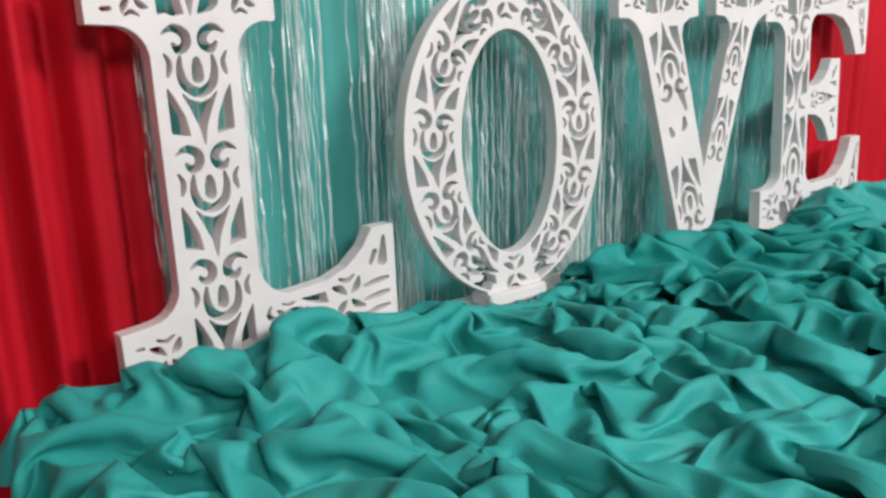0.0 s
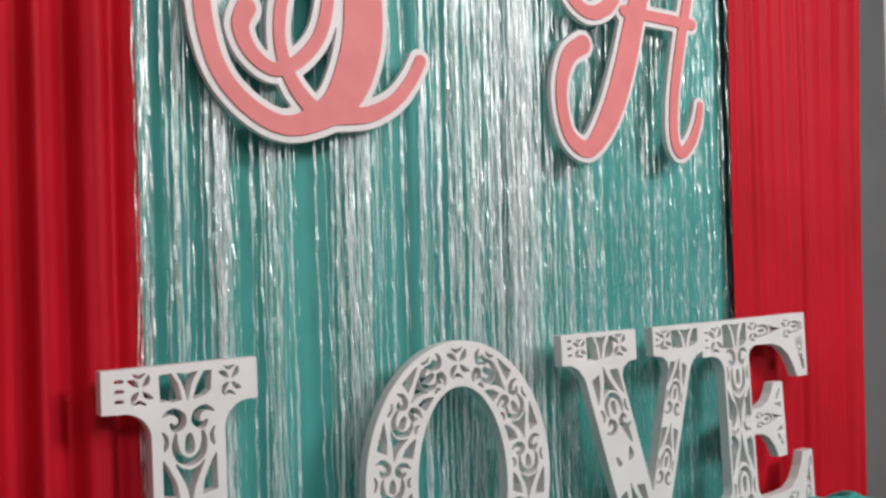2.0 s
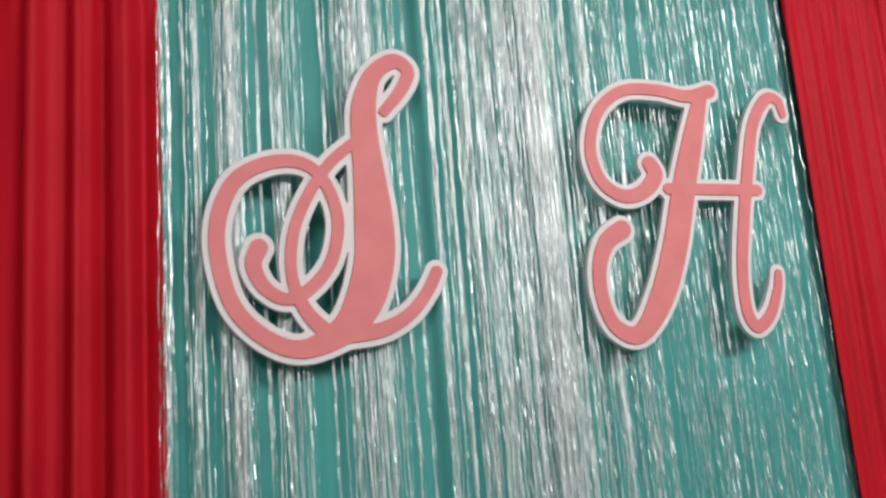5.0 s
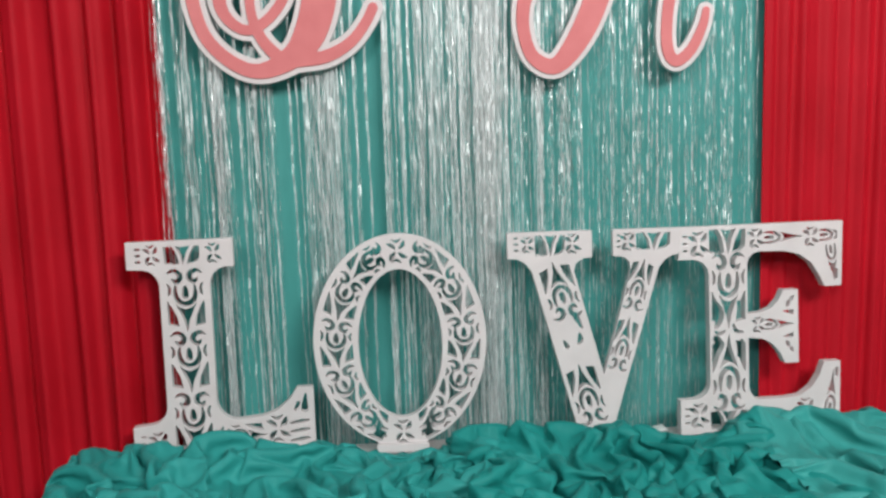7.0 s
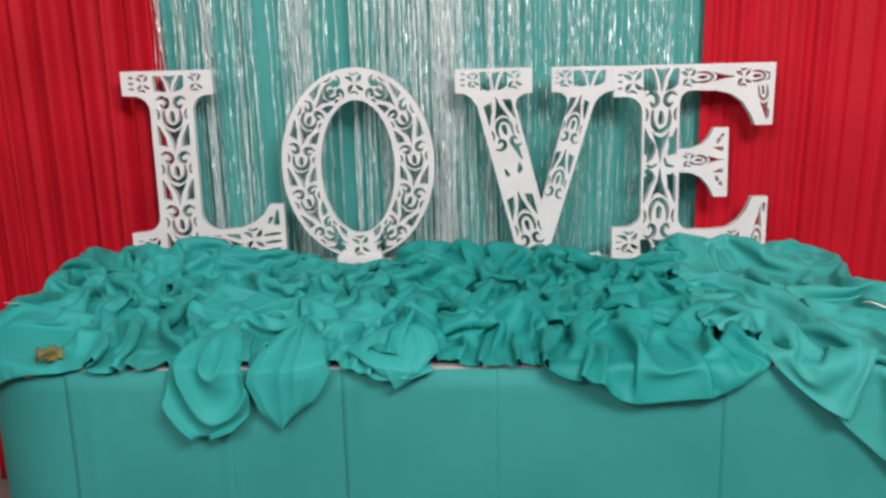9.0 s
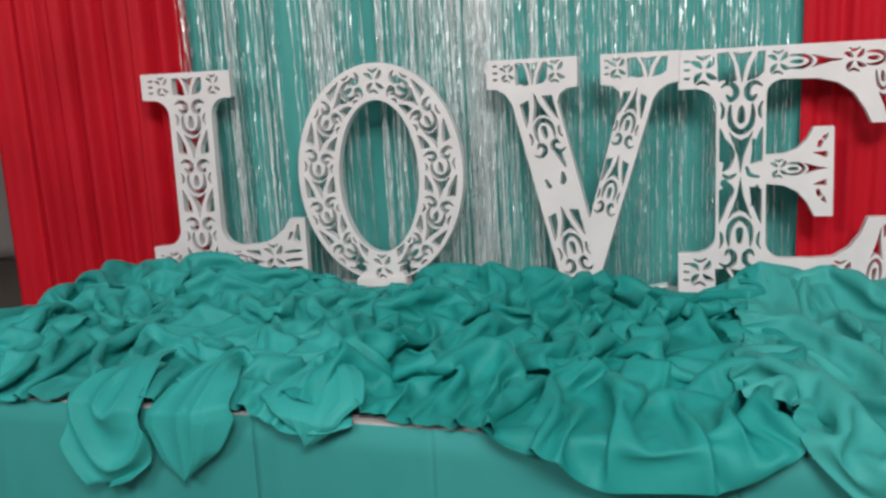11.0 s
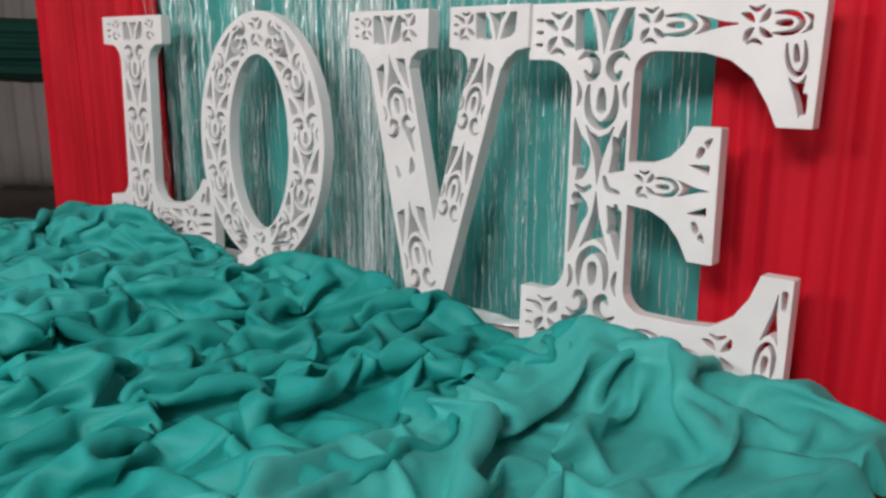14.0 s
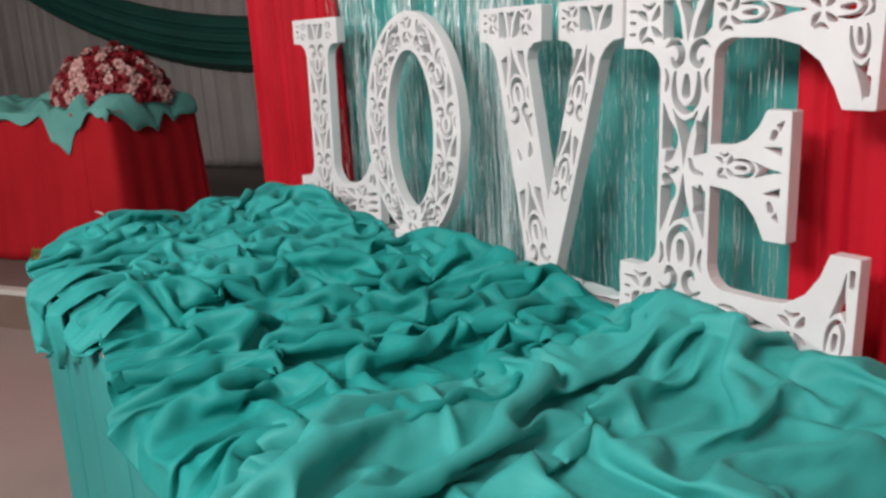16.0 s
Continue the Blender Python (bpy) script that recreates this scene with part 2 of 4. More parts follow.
def strip_x(r):
    kind = r.random()
    if kind < 0.22:
        x = r.choice(clumps) + r.normal(0, 0.012)
    elif kind < 0.29:
        x = r.uniform(0.1, 0.72)
    elif kind < 0.53:
        x = r.choice(middle) + r.normal(0, 0.01)
    elif kind < 0.74:
        x = r.normal(0.86, 0.09)
    else:
        x = r.uniform(1.0, 1.555)
    return float(min(max(x, 0.09), 1.557))


for k in range(265):
    x = strip_x(rng)
    ob = new("strip", fine[k % len(fine)] if x > 1.02 else ribbons[k % len(ribbons)])
    ob.parent = fringe
    ob.location = (x, 0.078 + rng.uniform(-0.01, 0.004), 2.605)
    ob.scale = (rng.choice([-1, 1]), rng.choice([-1, 1]), rng.uniform(0.93, 1.0))
verts, faces = [], []


def add_strip(x, length, width):
    v, f = ribbon(rng, length, width, 80)
    v = v + [x, 0.078 + rng.uniform(-0.01, 0.004), 2.605]
    faces.extend(tuple(i + len(verts) for i in q) for q in f)
    verts.extend(v.tolist())


for k in range(230):
    add_strip(strip_x(rng), rng.uniform(1.4, 2.55), rng.uniform(0.001, 0.003))
for k in range(10):
    add_strip(0.094 + rng.normal(0, 0.004), 2.58, rng.uniform(0.003, 0.006))
me = bpy.data.meshes.new("fringe_rest")
me.from_pydata(verts, [], faces)
me.materials.append(FOIL_FINE)
ob = tagged(new("fringe_rest", me), kind="stuff")
ob.parent = fringe


# ---- flat shapes cut from board: fields on a grid, then their outlines ----
class Field:
    def __init__(self, x0, x1, z0, z1, res):
        self.x, self.z, self.res = np.arange(x0, x1, res), np.arange(z0, z1, res), res
        self.X, self.Z = np.meshgrid(self.x, self.z)
        self.d = np.full(self.X.shape, 1.0)

    def stroke(self, pts):
        """Joins a line of (x, z, radius) to the shape."""
        for (ax, az, ar), (bx, bz, br) in zip(pts, pts[1:]):
            m = max(ar, br) + 6 * self.res
            i0, i1 = np.searchsorted(self.x, (min(ax, bx) - m, max(ax, bx) + m))
            j0, j1 = np.searchsorted(self.z, (min(az, bz) - m, max(az, bz) + m))
            if i1 <= i0 or j1 <= j0:
                continue
            X, Z = self.X[j0:j1, i0:i1], self.Z[j0:j1, i0:i1]
            dx, dz = bx - ax, bz - az
            t = np.clip(((X - ax) * dx + (Z - az) * dz) / (dx * dx + dz * dz + 1e-12), 0, 1)
            d = np.hypot(X - ax - t * dx, Z - az - t * dz) - (ar + t * (br - ar))
            self.d[j0:j1, i0:i1] = np.minimum(self.d[j0:j1, i0:i1], d)
        return self

    def poly(self, pts):
        """Joins a filled outline to the shape."""
        p = np.array(pts)
        best, inside = np.full(self.X.shape, 9.0), np.zeros(self.X.shape, bool)
        for (ax, az), (bx, bz) in zip(p, np.roll(p, -1, 0)):
            dx, dz = bx - ax, bz - az
            t = np.clip(((self.X - ax) * dx + (self.Z - az) * dz) / (dx * dx + dz * dz + 1e-12), 0, 1)
            best = np.minimum(best, np.hypot(self.X - ax - t * dx, self.Z - az - t * dz))
            if az != bz:
                inside ^= ((az > self.Z) != (bz > self.Z)) & (self.X < dx * (self.Z - az) / dz + ax)
        self.d = np.minimum(self.d, np.where(inside, -best, best))
        return self

    def outlines(self):
        d = self.d.copy()
        d[0], d[-1], d[:, 0], d[:, -1] = 1, 1, 1, 1
        neg = d < 0
        code = neg[:-1, :-1] * 1 + neg[:-1, 1:] * 2 + neg[1:, 1:] * 4 + neg[1:, :-1] * 8
        pairs = {1: "lb", 2: "br", 3: "lr", 4: "rt", 5: "lbrt", 6: "bt", 7: "lt", 8: "tl", 9: "tb", 10: "tlbr", 11: "tr", 12: "rl", 13: "rb", 14: "bl"}
        link = {}
        for j, i in zip(*np.nonzero((code > 0) & (code < 15))):
            key = {"b": (0, j, i), "t": (0, j + 1, i), "l": (1, j, i), "r": (1, j, i + 1)}
            c = pairs[int(code[j, i])]
            for k in range(0, len(c), 2):
                link[key[c[k]]] = key[c[k + 1]]

        def at(e):
            o, j, i = e
            a, b = d[j, i], (d[j, i + 1] if o == 0 else d[j + 1, i])
            t = a / (a - b) * self.res
            return (self.x[i] + t, self.z[j]) if o == 0 else (self.x[i], self.z[j] + t)

        loops = []
        while link:
            first = e = next(iter(link))
            loop = []
            while e in link:
                loop.append(at(e))
                e = link.pop(e)
            if len(loop) > 7:
                keep = [q for n, q in enumerate(loop) if n % 2 == 0 or abs(
                    (loop[n - 1][0] - q[0]) * (loop[(n + 1) % len(loop)][1] - q[1]) - (loop[n - 1][1] - q[1]) * (loop[(n + 1) % len(loop)][0] - q[0])) > 2e-8]
                loops.append(keep)
        return loops

    def board(self, name, thick, material, edge=0.0009):
        """A mesh: the shape in x and z, its front at y = 0 and its back at y = thick, with a small chamfer."""
        loops = self.outlines()
        flat = [q for loop in loops for q in loop]
        n, edges, base = len(flat), [], 0
        for loop in loops:
            edges += [(base + k, base + (k + 1) % len(loop)) for k in range(len(loop))]
            base += len(loop)
        pts, _, tris, origin, _, _ = geometry.delaunay_2d_cdt([Vector(q) for q in flat], edges, [], 0, 1e-7)
        pts = np.array([tuple(p) for p in pts])
        gz, gx = np.gradient(self.d, self.res)

        def look_up(f, q):
            i = np.clip(((q[:, 0] - self.x[0]) / self.res).astype(int), 0, len(self.x) - 2)
            j = np.clip(((q[:, 1] - self.z[0]) / self.res).astype(int), 0, len(self.z) - 2)
            a, b = (q[:, 0] - self.x[i]) / self.res, (q[:, 1] - self.z[j]) / self.res
            return (f[j, i] * (1 - a) + f[j, i + 1] * a) * (1 - b) + (f[j + 1, i] * (1 - a) + f[j + 1, i + 1] * a) * b

        tris = np.array([t for t in tris if len(t) == 3])
        tris = tris[look_up(self.d, pts[tris].mean(1)) < 0]
        g = np.stack([look_up(gx, pts), look_up(gz, pts)], -1)
        inner = pts - edge * g / (np.linalg.norm(g, axis=1, keepdims=True) + 1e-6)
        m = len(pts)
        new_of = {o: k for k, many in enumerate(origin) for o in many}
        rings = [(inner, 0.0), (pts, edge), (pts, thick - edge), (inner, thick)]
        verts = [(x, y, z) for ring, y in rings for x, z in ring]
        faces = [tuple(t) for t in tris] + [tuple(3 * m + k for k in t[::-1]) for t in tris]
        for a, b in edges:
            a, b = new_of.get(a, a), new_of.get(b, b)
            faces += [(r * m + b, r * m + a, (r + 1) * m + a, (r + 1) * m + b) for r in range(3)]
        me = bpy.data.meshes.new(name)
        me.from_pydata([tuple(map(float, v)) for v in verts], [], [tuple(int(k) for k in f) for f in faces])
        me.validate()
        bm = bmesh.new()
        bm.from_mesh(me)
        bmesh.ops.recalc_face_normals(bm, faces=bm.faces)
        bm.to_mesh(me)
        bm.free()
        me.materials.append(material)
        return me


def smooth_line(pts, steps=6):
    """A rounded line through points of any number of values."""
    p = np.array([pts[0], *pts, pts[-1]], float)
    out = []
    for a, b, c, d in zip(p, p[1:], p[2:], p[3:]):
        for t in np.linspace(0, 1, steps, endpoint=False):
            out.append(0.5 * (2 * b + (c - a) * t + (2 * a - 5 * b + 4 * c - d) * t**2 + (3 * b - a - 3 * c + d) * t**3))
    return [tuple(q) for q in out] + [tuple(p[-1])]


def arc(cx, cz, rx, rz, a0, a1, n=12):
    return [(cx + rx * math.cos(radians(a)), cz + rz * math.sin(radians(a))) for a in np.linspace(a0, a1, n)]


# ---- fretwork: tapered cuts, in half-widths across and along a limb ----
def scroll():
    cuts = []
    for s in (-1, 1):
        cuts.append([(s * 0.94, 0.12, 0.03), (s * 0.62, 0.0, 0.09), (s * 0.3, 0.14, 0.12), (s * 0.26, 0.38, 0.12), (s * 0.5, 0.52, 0.1), (s * 0.66, 0.38, 0.05)])
        cuts.append([(s * 0.96, 0.6, 0.03), (s * 0.84, 0.78, 0.06), (s * 0.86, 0.98, 0.07), (s * 0.92, 1.12, 0.03)])
        cuts.append([(s * 1.0, 1.34), (s * 1.0, 2.46), (s * 0.42, 2.56), (s * 0.52, 2.1), (s * 0.78, 1.64)])
    cuts.append([(-0.5, 0.68, 0.04), (-0.54, 0.98, 0.09), (-0.42, 1.34, 0.12), (0, 1.54, 0.12), (0.42, 1.34, 0.12), (0.54, 0.98, 0.09), (0.5, 0.68, 0.04)])
    cuts.append([(0, 0.78, 0.09), (0, 0.95, 0.14), (0, 1.16, 0.15)])
    cuts.append([(-0.6, 1.46), (-0.34, 1.68), (0, 1.78), (0.34, 1.68), (0.6, 1.46), (0.32, 1.95), (0.14, 2.3), (0, 2.85), (-0.14, 2.3), (-0.32, 1.95)])
    return cuts


def burst(n=4, turn=45):
    """Leaves round a point, with small claws between them."""
    cuts = []
    for k in range(n):
        a = radians(turn + 360 / n * k)
        cuts.append([(0.26 * math.cos(a), 0.26 * math.sin(a), 0.05), (0.7 * math.cos(a), 0.7 * math.sin(a), 0.16), (1.12 * math.cos(a + 0.16), 1.12 * math.sin(a + 0.16), 0.05)])
    for s in (-1, 1):
        cuts.append([(-0.5, s * 1.05, 0.05), (-0.1, s * 0.85, 0.1), (0.35, s * 1.08, 0.05)])
    return cuts


def dots():
    return [[(-0.25, k * 0.5, 0.13), (0.3, k * 0.5, 0.13)] for k in (-1, 0, 1)]


def tulip():
    """A window with two curved bars that part upwards."""
    return [[(-1, 0.9), (-0.54, 0.95), (-0.3, 0.3), (-0.16, -0.75), (-0.5, -0.85), (-0.74, -0.68), (-0.96, -0.8)],
            [(-0.34, 0.95), (0, 0.82), (0.48, 0.95), (0.24, 0.3), (0.04, -0.92), (-0.1, 0.1)],
            [(0.7, 0.9), (1, 0.92), (0.95, -0.3), (0.72, -0.62), (0.24, -0.8), (0.42, 0.1)]]


def cut(hole, cuts, place, size):
    """Lays cuts along a limb: place(u, v) gives x and z for half-widths u across and v along."""
    for c in cuts:
        if len(c[0]) == 2:
            hole.poly([place(u, v) for u, v in c])
            continue
        line = smooth_line(c, 4) if len(c) > 2 else c
        hole.stroke([(*place(u, v), r * size * 1.3) for u, v, r in line])


def limb(hole, a, b, half, count, start=0.0, flip=False):
    """Scrolls in a row from a to b, with the half-width given."""
    a, b = np.array(a), np.array(b)
    length = np.linalg.norm(b - a)
    along = (b - a) / length
    across = np.array([-along[1], along[0]])
    step = length / count
    k = step / 2.85
    for n in range(count):
        def place(u, v, n=n):
            q = a + along * (n * step + v * k) + across * u * half
            return float(q[0]), float(q[1])
        cut(hole, scroll(), place, min(half, k) * 0.92)


def loop(hole, a, b, half):
    """A horseshoe with a slit in it and a wedge ahead of it, from a to b."""
    a, b = np.array(a), np.array(b)
    along = b - a
    across = np.array([-along[1], along[0]]) / np.linalg.norm(along) * half
    k = np.linalg.norm(along) / 2.15
    for c in [c for c in scroll() if c[0][1] > 0.62 and not (len(c[0]) == 2 and abs(c[0][0]) == 1)]:
        cut(hole, [c], lambda u, v: tuple(float(q) for q in a + along * (v - 0.7) / 2.15 + across * u), min(half, k) * 0.95)


def spot(hole, cuts, x, z, sx, sz=None, turn=0):
    sz = sz or sx
    c, s = math.cos(radians(turn)), math.sin(radians(turn))
    cut(hole, cuts, lambda u, v: (x + sx * (c * u - s * v), z + sz * (s * u + c * v)), min(sx, sz))


RES = 0.0019
Z0 = 0.722      # table top


def finish(shape, hole, name):
    shape.d = np.maximum(shape.d, -hole.d)
    return shape.board(name, 0.026, WHITE)


def letter_thing(name, me, base_x, label, lean, turn=0.0, y=-0.045, tall=1.0):
    me.transform(Matrix.Diagonal((1, 1, tall, 1)) @ pose(-base_x, 0, -Z0))
    ob = tagged(new(name, me), label, "decor letter", "letters of a carved word")
    ob.matrix_world = pose(base_x, y, Z0 + 0.004) @ pose(0, 0, 0, 0, 0, turn) @ pose(0, 0, 0, -lean)
    return ob


def letter_l():
    f = Field(-0.03, 0.46, 0.70, 1.29, RES)
    pts = [(0.004, 1.257), (0.252, 1.257), (0.252, 1.192)]
    pts += arc(0.236, 1.148, 0.042, 0.042, 75, 180, 9) + arc(0.243, 0.866, 0.05, 0.052, 182, 262, 8)
    pts += [(0.30, 0.819), (0.335, 0.832), (0.365, 0.856), (0.384, 0.884), (0.424, 0.884), (0.424, 0.722), (-0.006, 0.722), (-0.006, 0.812), (0.03, 0.815)]
    pts += arc(0.03, 0.858, 0.046, 0.043, -70, 0, 6) + arc(0.034, 1.148, 0.042, 0.042, 0, 95, 9) + [(0.004, 1.192)]
    f.poly(pts)
    h = Field(-0.03, 0.46, 0.70, 1.29, RES)
    limb(h, (0.135, 1.185), (0.135, 0.735), 0.043, 3)
    spot(h, tulip(), 0.132, 1.22, 0.042, 0.025)
    for x in (0.062, 0.205):
        spot(h, burst(), x, 1.224, 0.02, 0.022)
    spot(h, dots(), 0.03, 1.224, 0.016, 0.03)
    spot(h, burst(), 0.052, 0.768, 0.026)
    spot(h, dots(), 0.016, 0.77, 0.014, 0.036)
    limb(h, (0.2, 0.772), (0.31, 0.772), 0.03, 1)
    spot(h, burst(), 0.335, 0.785, 0.03)
    for k in range(3):
        h.stroke([(0.365, 0.752 + 0.022 * k, 0.003), (0.39, 0.755 + 0.022 * k, 0.005), (0.408, 0.757 + 0.022 * k, 0.003)])
    h.stroke([(0.4, 0.83, 0.009), (0.404, 0.866, 0.003)])
    h.stroke([(0.378, 0.83, 0.004), (0.386, 0.845, 0.005)])
    return finish(f, h, "decor_letter")


def letter_o():
    f = Field(0.41, 0.87, 0.70, 1.29, RES)
    f.poly(arc(0.64, 0.995, 0.209, 0.259, 0, 360, 90)[:-1])
    f.poly([(0.56, 0.765), (0.72, 0.765), (0.695, 0.748), (0.70, 0.722), (0.572, 0.722), (0.578, 0.748)])
    ring = Field(0.41, 0.87, 0.70, 1.29, RES)
    ring.poly(arc(0.64, 0.987, 0.101, 0.181, 0, 360, 80)[:-1])
    h = Field(0.41, 0.87, 0.70, 1.29, RES)
    for s in (-1, 1):
        for n in range(5):
            def place(u, v, n=n, s=s):
                a = radians(14 + (n + v / 2.85) * 30.6)
                half = 0.031 + 0.008 * abs(math.sin(a))
                return 0.64 + s * (0.155 + half * u) * math.sin(a), 0.991 + (0.22 + half * u) * math.cos(a)
            cut(h, scroll(), place, 0.034)
    spot(h, burst(), 0.64, 1.212, 0.026)
    spot(h, burst(), 0.64, 0.771, 0.026)
    for q in (-1, 1):
        h.poly([(0.64 + q * 0.04, 1.223), (0.64 + q * 0.07, 1.214), (0.64 + q * 0.062, 1.2), (0.64 + q * 0.044, 1.212)])
        h.poly([(0.64 + q * 0.042, 0.757), (0.64 + q * 0.074, 0.768), (0.64 + q * 0.064, 0.782), (0.64 + q * 0.044, 0.772)])
    f.d = np.maximum(f.d, -ring.d)
    return finish(f, h, "decor_letter")


def letter_v():
    f = Field(0.88, 1.36, 0.70, 1.29, RES)
    f.poly([(0.906, 1.249), (1.113, 1.249), (1.113, 1.183), (1.09, 1.18), (1.073, 1.168), (1.068, 1.15), (1.137, 0.888), (1.206, 1.15), (1.203, 1.168),
            (1.19, 1.18), (1.163, 1.184), (1.163, 1.249), (1.328, 1.249), (1.328, 1.184), (1.306, 1.18), (1.288, 1.168), (1.275, 1.15), (1.158, 0.75),
            (1.185, 0.745), (1.19, 0.722), (1.04, 0.722), (1.045, 0.745), (1.07, 0.75), (0.965, 1.15), (0.948, 1.173), (0.93, 1.183), (0.906, 1.184)])
    h = Field(0.88, 1.36, 0.70, 1.29, RES)
    limb(h, (1.052, 1.035), (1.014, 1.176), 0.038, 1)
    limb(h, (1.113, 0.768), (1.072, 0.922), 0.036, 1)
    spot(h, [c for c in scroll()[:8] if c[0][1] < 0.7], 1.06, 0.958, 0.036, -0.036, 14)
    limb(h, (1.208, 1.05), (1.242, 1.178), 0.026, 1)
    limb(h, (1.168, 0.9), (1.204, 1.035), 0.025, 1)
    h.stroke([(1.068, 1.04, 0.008), (1.084, 1.008, 0.003)])
    spot(h, tulip(), 1.01, 1.213, 0.037, 0.029)
    spot(h, burst(), 1.065, 1.218, 0.022)
    spot(h, burst(), 0.955, 1.218, 0.018)
    spot(h, dots(), 0.927, 1.22, 0.014, 0.03)
    spot(h, tulip(), 1.262, 1.216, 0.042, 0.024)
    spot(h, burst(), 1.2, 1.218, 0.02)
    spot(h, dots(), 1.177, 1.22, 0.012, 0.028)
    for leaf in ([(1.078, 0.993, 0.003), (1.08, 0.978, 0.007), (1.075, 0.968, 0.003)], [(1.04, 0.975, 0.003), (1.047, 0.962, 0.006)]):
        h.stroke(smooth_line(leaf, 4) if len(leaf) > 2 else leaf)
    return finish(f, h, "decor_letter")


def letter_e():
    f = Field(1.30, 1.79, 0.70, 1.29, RES)
    pts = [(1.327, 1.249), (1.751, 1.249), (1.748, 1.084), (1.703, 1.084), (1.69, 1.112), (1.668, 1.146), (1.638, 1.168), (1.6, 1.178), (1.535, 1.18)]
    pts += arc(1.535, 1.15, 0.032, 0.03, 100, 175, 6) + [(1.503, 1.024), (1.54, 1.026), (1.565, 1.036), (1.583, 1.055), (1.595, 1.08), (1.634, 1.08), (1.636, 0.892),
            (1.6, 0.892), (1.585, 0.922), (1.565, 0.945), (1.54, 0.958), (1.505, 0.962)]
    pts += arc(1.54, 0.84, 0.034, 0.038, 185, 262, 6) + [(1.6, 0.802), (1.64, 0.806), (1.67, 0.826), (1.69, 0.855), (1.703, 0.89), (1.746, 0.89), (1.744, 0.722),
            (1.328, 0.722), (1.328, 0.812), (1.362, 0.812)]
    pts += arc(1.362, 0.852, 0.043, 0.04, -80, 0, 6) + arc(1.36, 1.125, 0.044, 0.042, 0, 85, 6) + [(1.327, 1.167)]
    f.poly(pts)
    h = Field(1.30, 1.79, 0.70, 1.29, RES)
    limb(h, (1.454, 1.176), (1.454, 0.985), 0.043, 1)
    limb(h, (1.454, 0.782), (1.454, 0.978), 0.043, 1)
    # the leaves and curls where the two scrolls meet
    for leaf in ([(1.422, 1.055, 0.004), (1.431, 1.03, 0.011), (1.427, 1.004, 0.008), (1.42, 0.992, 0.003)], [(1.421, 0.965, 0.008), (1.433, 0.948, 0.009), (1.423, 0.928, 0.008)],
                 [(1.487, 0.958, 0.003), (1.487, 0.938, 0.009), (1.479, 0.918, 0.004)], [(1.487, 1.012, 0.003), (1.486, 1.035, 0.009), (1.479, 1.055, 0.004)],
                 [(1.42, 0.982, 0.003), (1.431, 0.976, 0.0045), (1.443, 0.983, 0.003)], [(1.466, 0.998, 0.003), (1.473, 0.982, 0.0045), (1.489, 0.978, 0.003)]):
        h.stroke(smooth_line(leaf, 4))
    spot(h, tulip(), 1.452, 1.207, 0.047, 0.035)
    spot(h, tulip(), 1.452, 0.752, 0.047, 0.028)
    spot(h, burst(), 1.379, 1.205, 0.028)
    spot(h, dots(), 1.344, 1.207, 0.015, 0.036)
    spot(h, burst(), 1.376, 0.77, 0.028)
    spot(h, dots(), 1.345, 0.77, 0.015, 0.036)
    spot(h, burst(), 1.525, 1.214, 0.022)
    loop(h, (1.545, 1.214), (1.652, 1.214), 0.024)
    spot(h, burst(), 1.668, 1.212, 0.022)
    loop(h, (1.69, 1.214), (1.775, 1.214), 0.024)
    h.d = np.where(h.X > 1.737, np.maximum(h.d, 0.004), h.d)
    loop(h, (1.718, 1.19), (1.731, 1.09), 0.021)
    h.stroke([(1.735, 1.125, 0.003), (1.734, 1.105, 0.004)])
    spot(h, burst(), 1.53, 0.994, 0.018)
    loop(h, (1.546, 0.993), (1.628, 0.993), 0.022)
    for q in (-1, 1):
        h.poly([(1.592, 0.993 + q * 0.034), (1.622, 0.993 + q * 0.022), (1.622, 0.993 + q * 0.036)])
        h.stroke([(1.606, 0.993 + q * 0.047, 0.004), (1.609, 0.993 + q * 0.055, 0.005)])
        h.poly([(1.618, 0.993 + q * 0.056), (1.624, 0.993 + q * 0.074), (1.611, 0.993 + q * 0.066)])
    loop(h, (1.716, 0.752), (1.728, 0.872), 0.022)
    h.stroke([(1.736, 0.85, 0.003), (1.736, 0.87, 0.004)])
    loop(h, (1.53, 0.765), (1.63, 0.765), 0.026)
    spot(h, burst(), 1.655, 0.77, 0.025)
    return finish(f, h, "decor_letter")


WORD = "white pierced scrollwork board standing on the table"
letter_thing("decor_letter", letter_l(), 0.21, "letter L, " + WORD, 2.0, 3.5, -0.014)
round_letter = letter_thing("decor_letter", letter_o(), 0.64, "letter O, " + WORD, 2.8, 0, -0.036)
vee_letter = letter_thing("decor_letter", letter_v(), 1.12, "letter V, " + WORD, 2.8, -3.0, -0.036, 0.988)
letter_thing("decor_letter", letter_e(), 1.54, "letter E, " + WORD, 2.6, 2.0, -0.03, 0.985)


part("foot", box(bmesh.new(), -0.066, 0.06, -0.012, 0.04, 0.0, 0.022, 0.003), WHITE, round_letter, "plain white foot block")
part("foot", box(bmesh.new(), -0.085, 0.075, -0.01, 0.042, 0.0, 0.02, 0.003), WHITE, vee_letter, "plain white foot block")


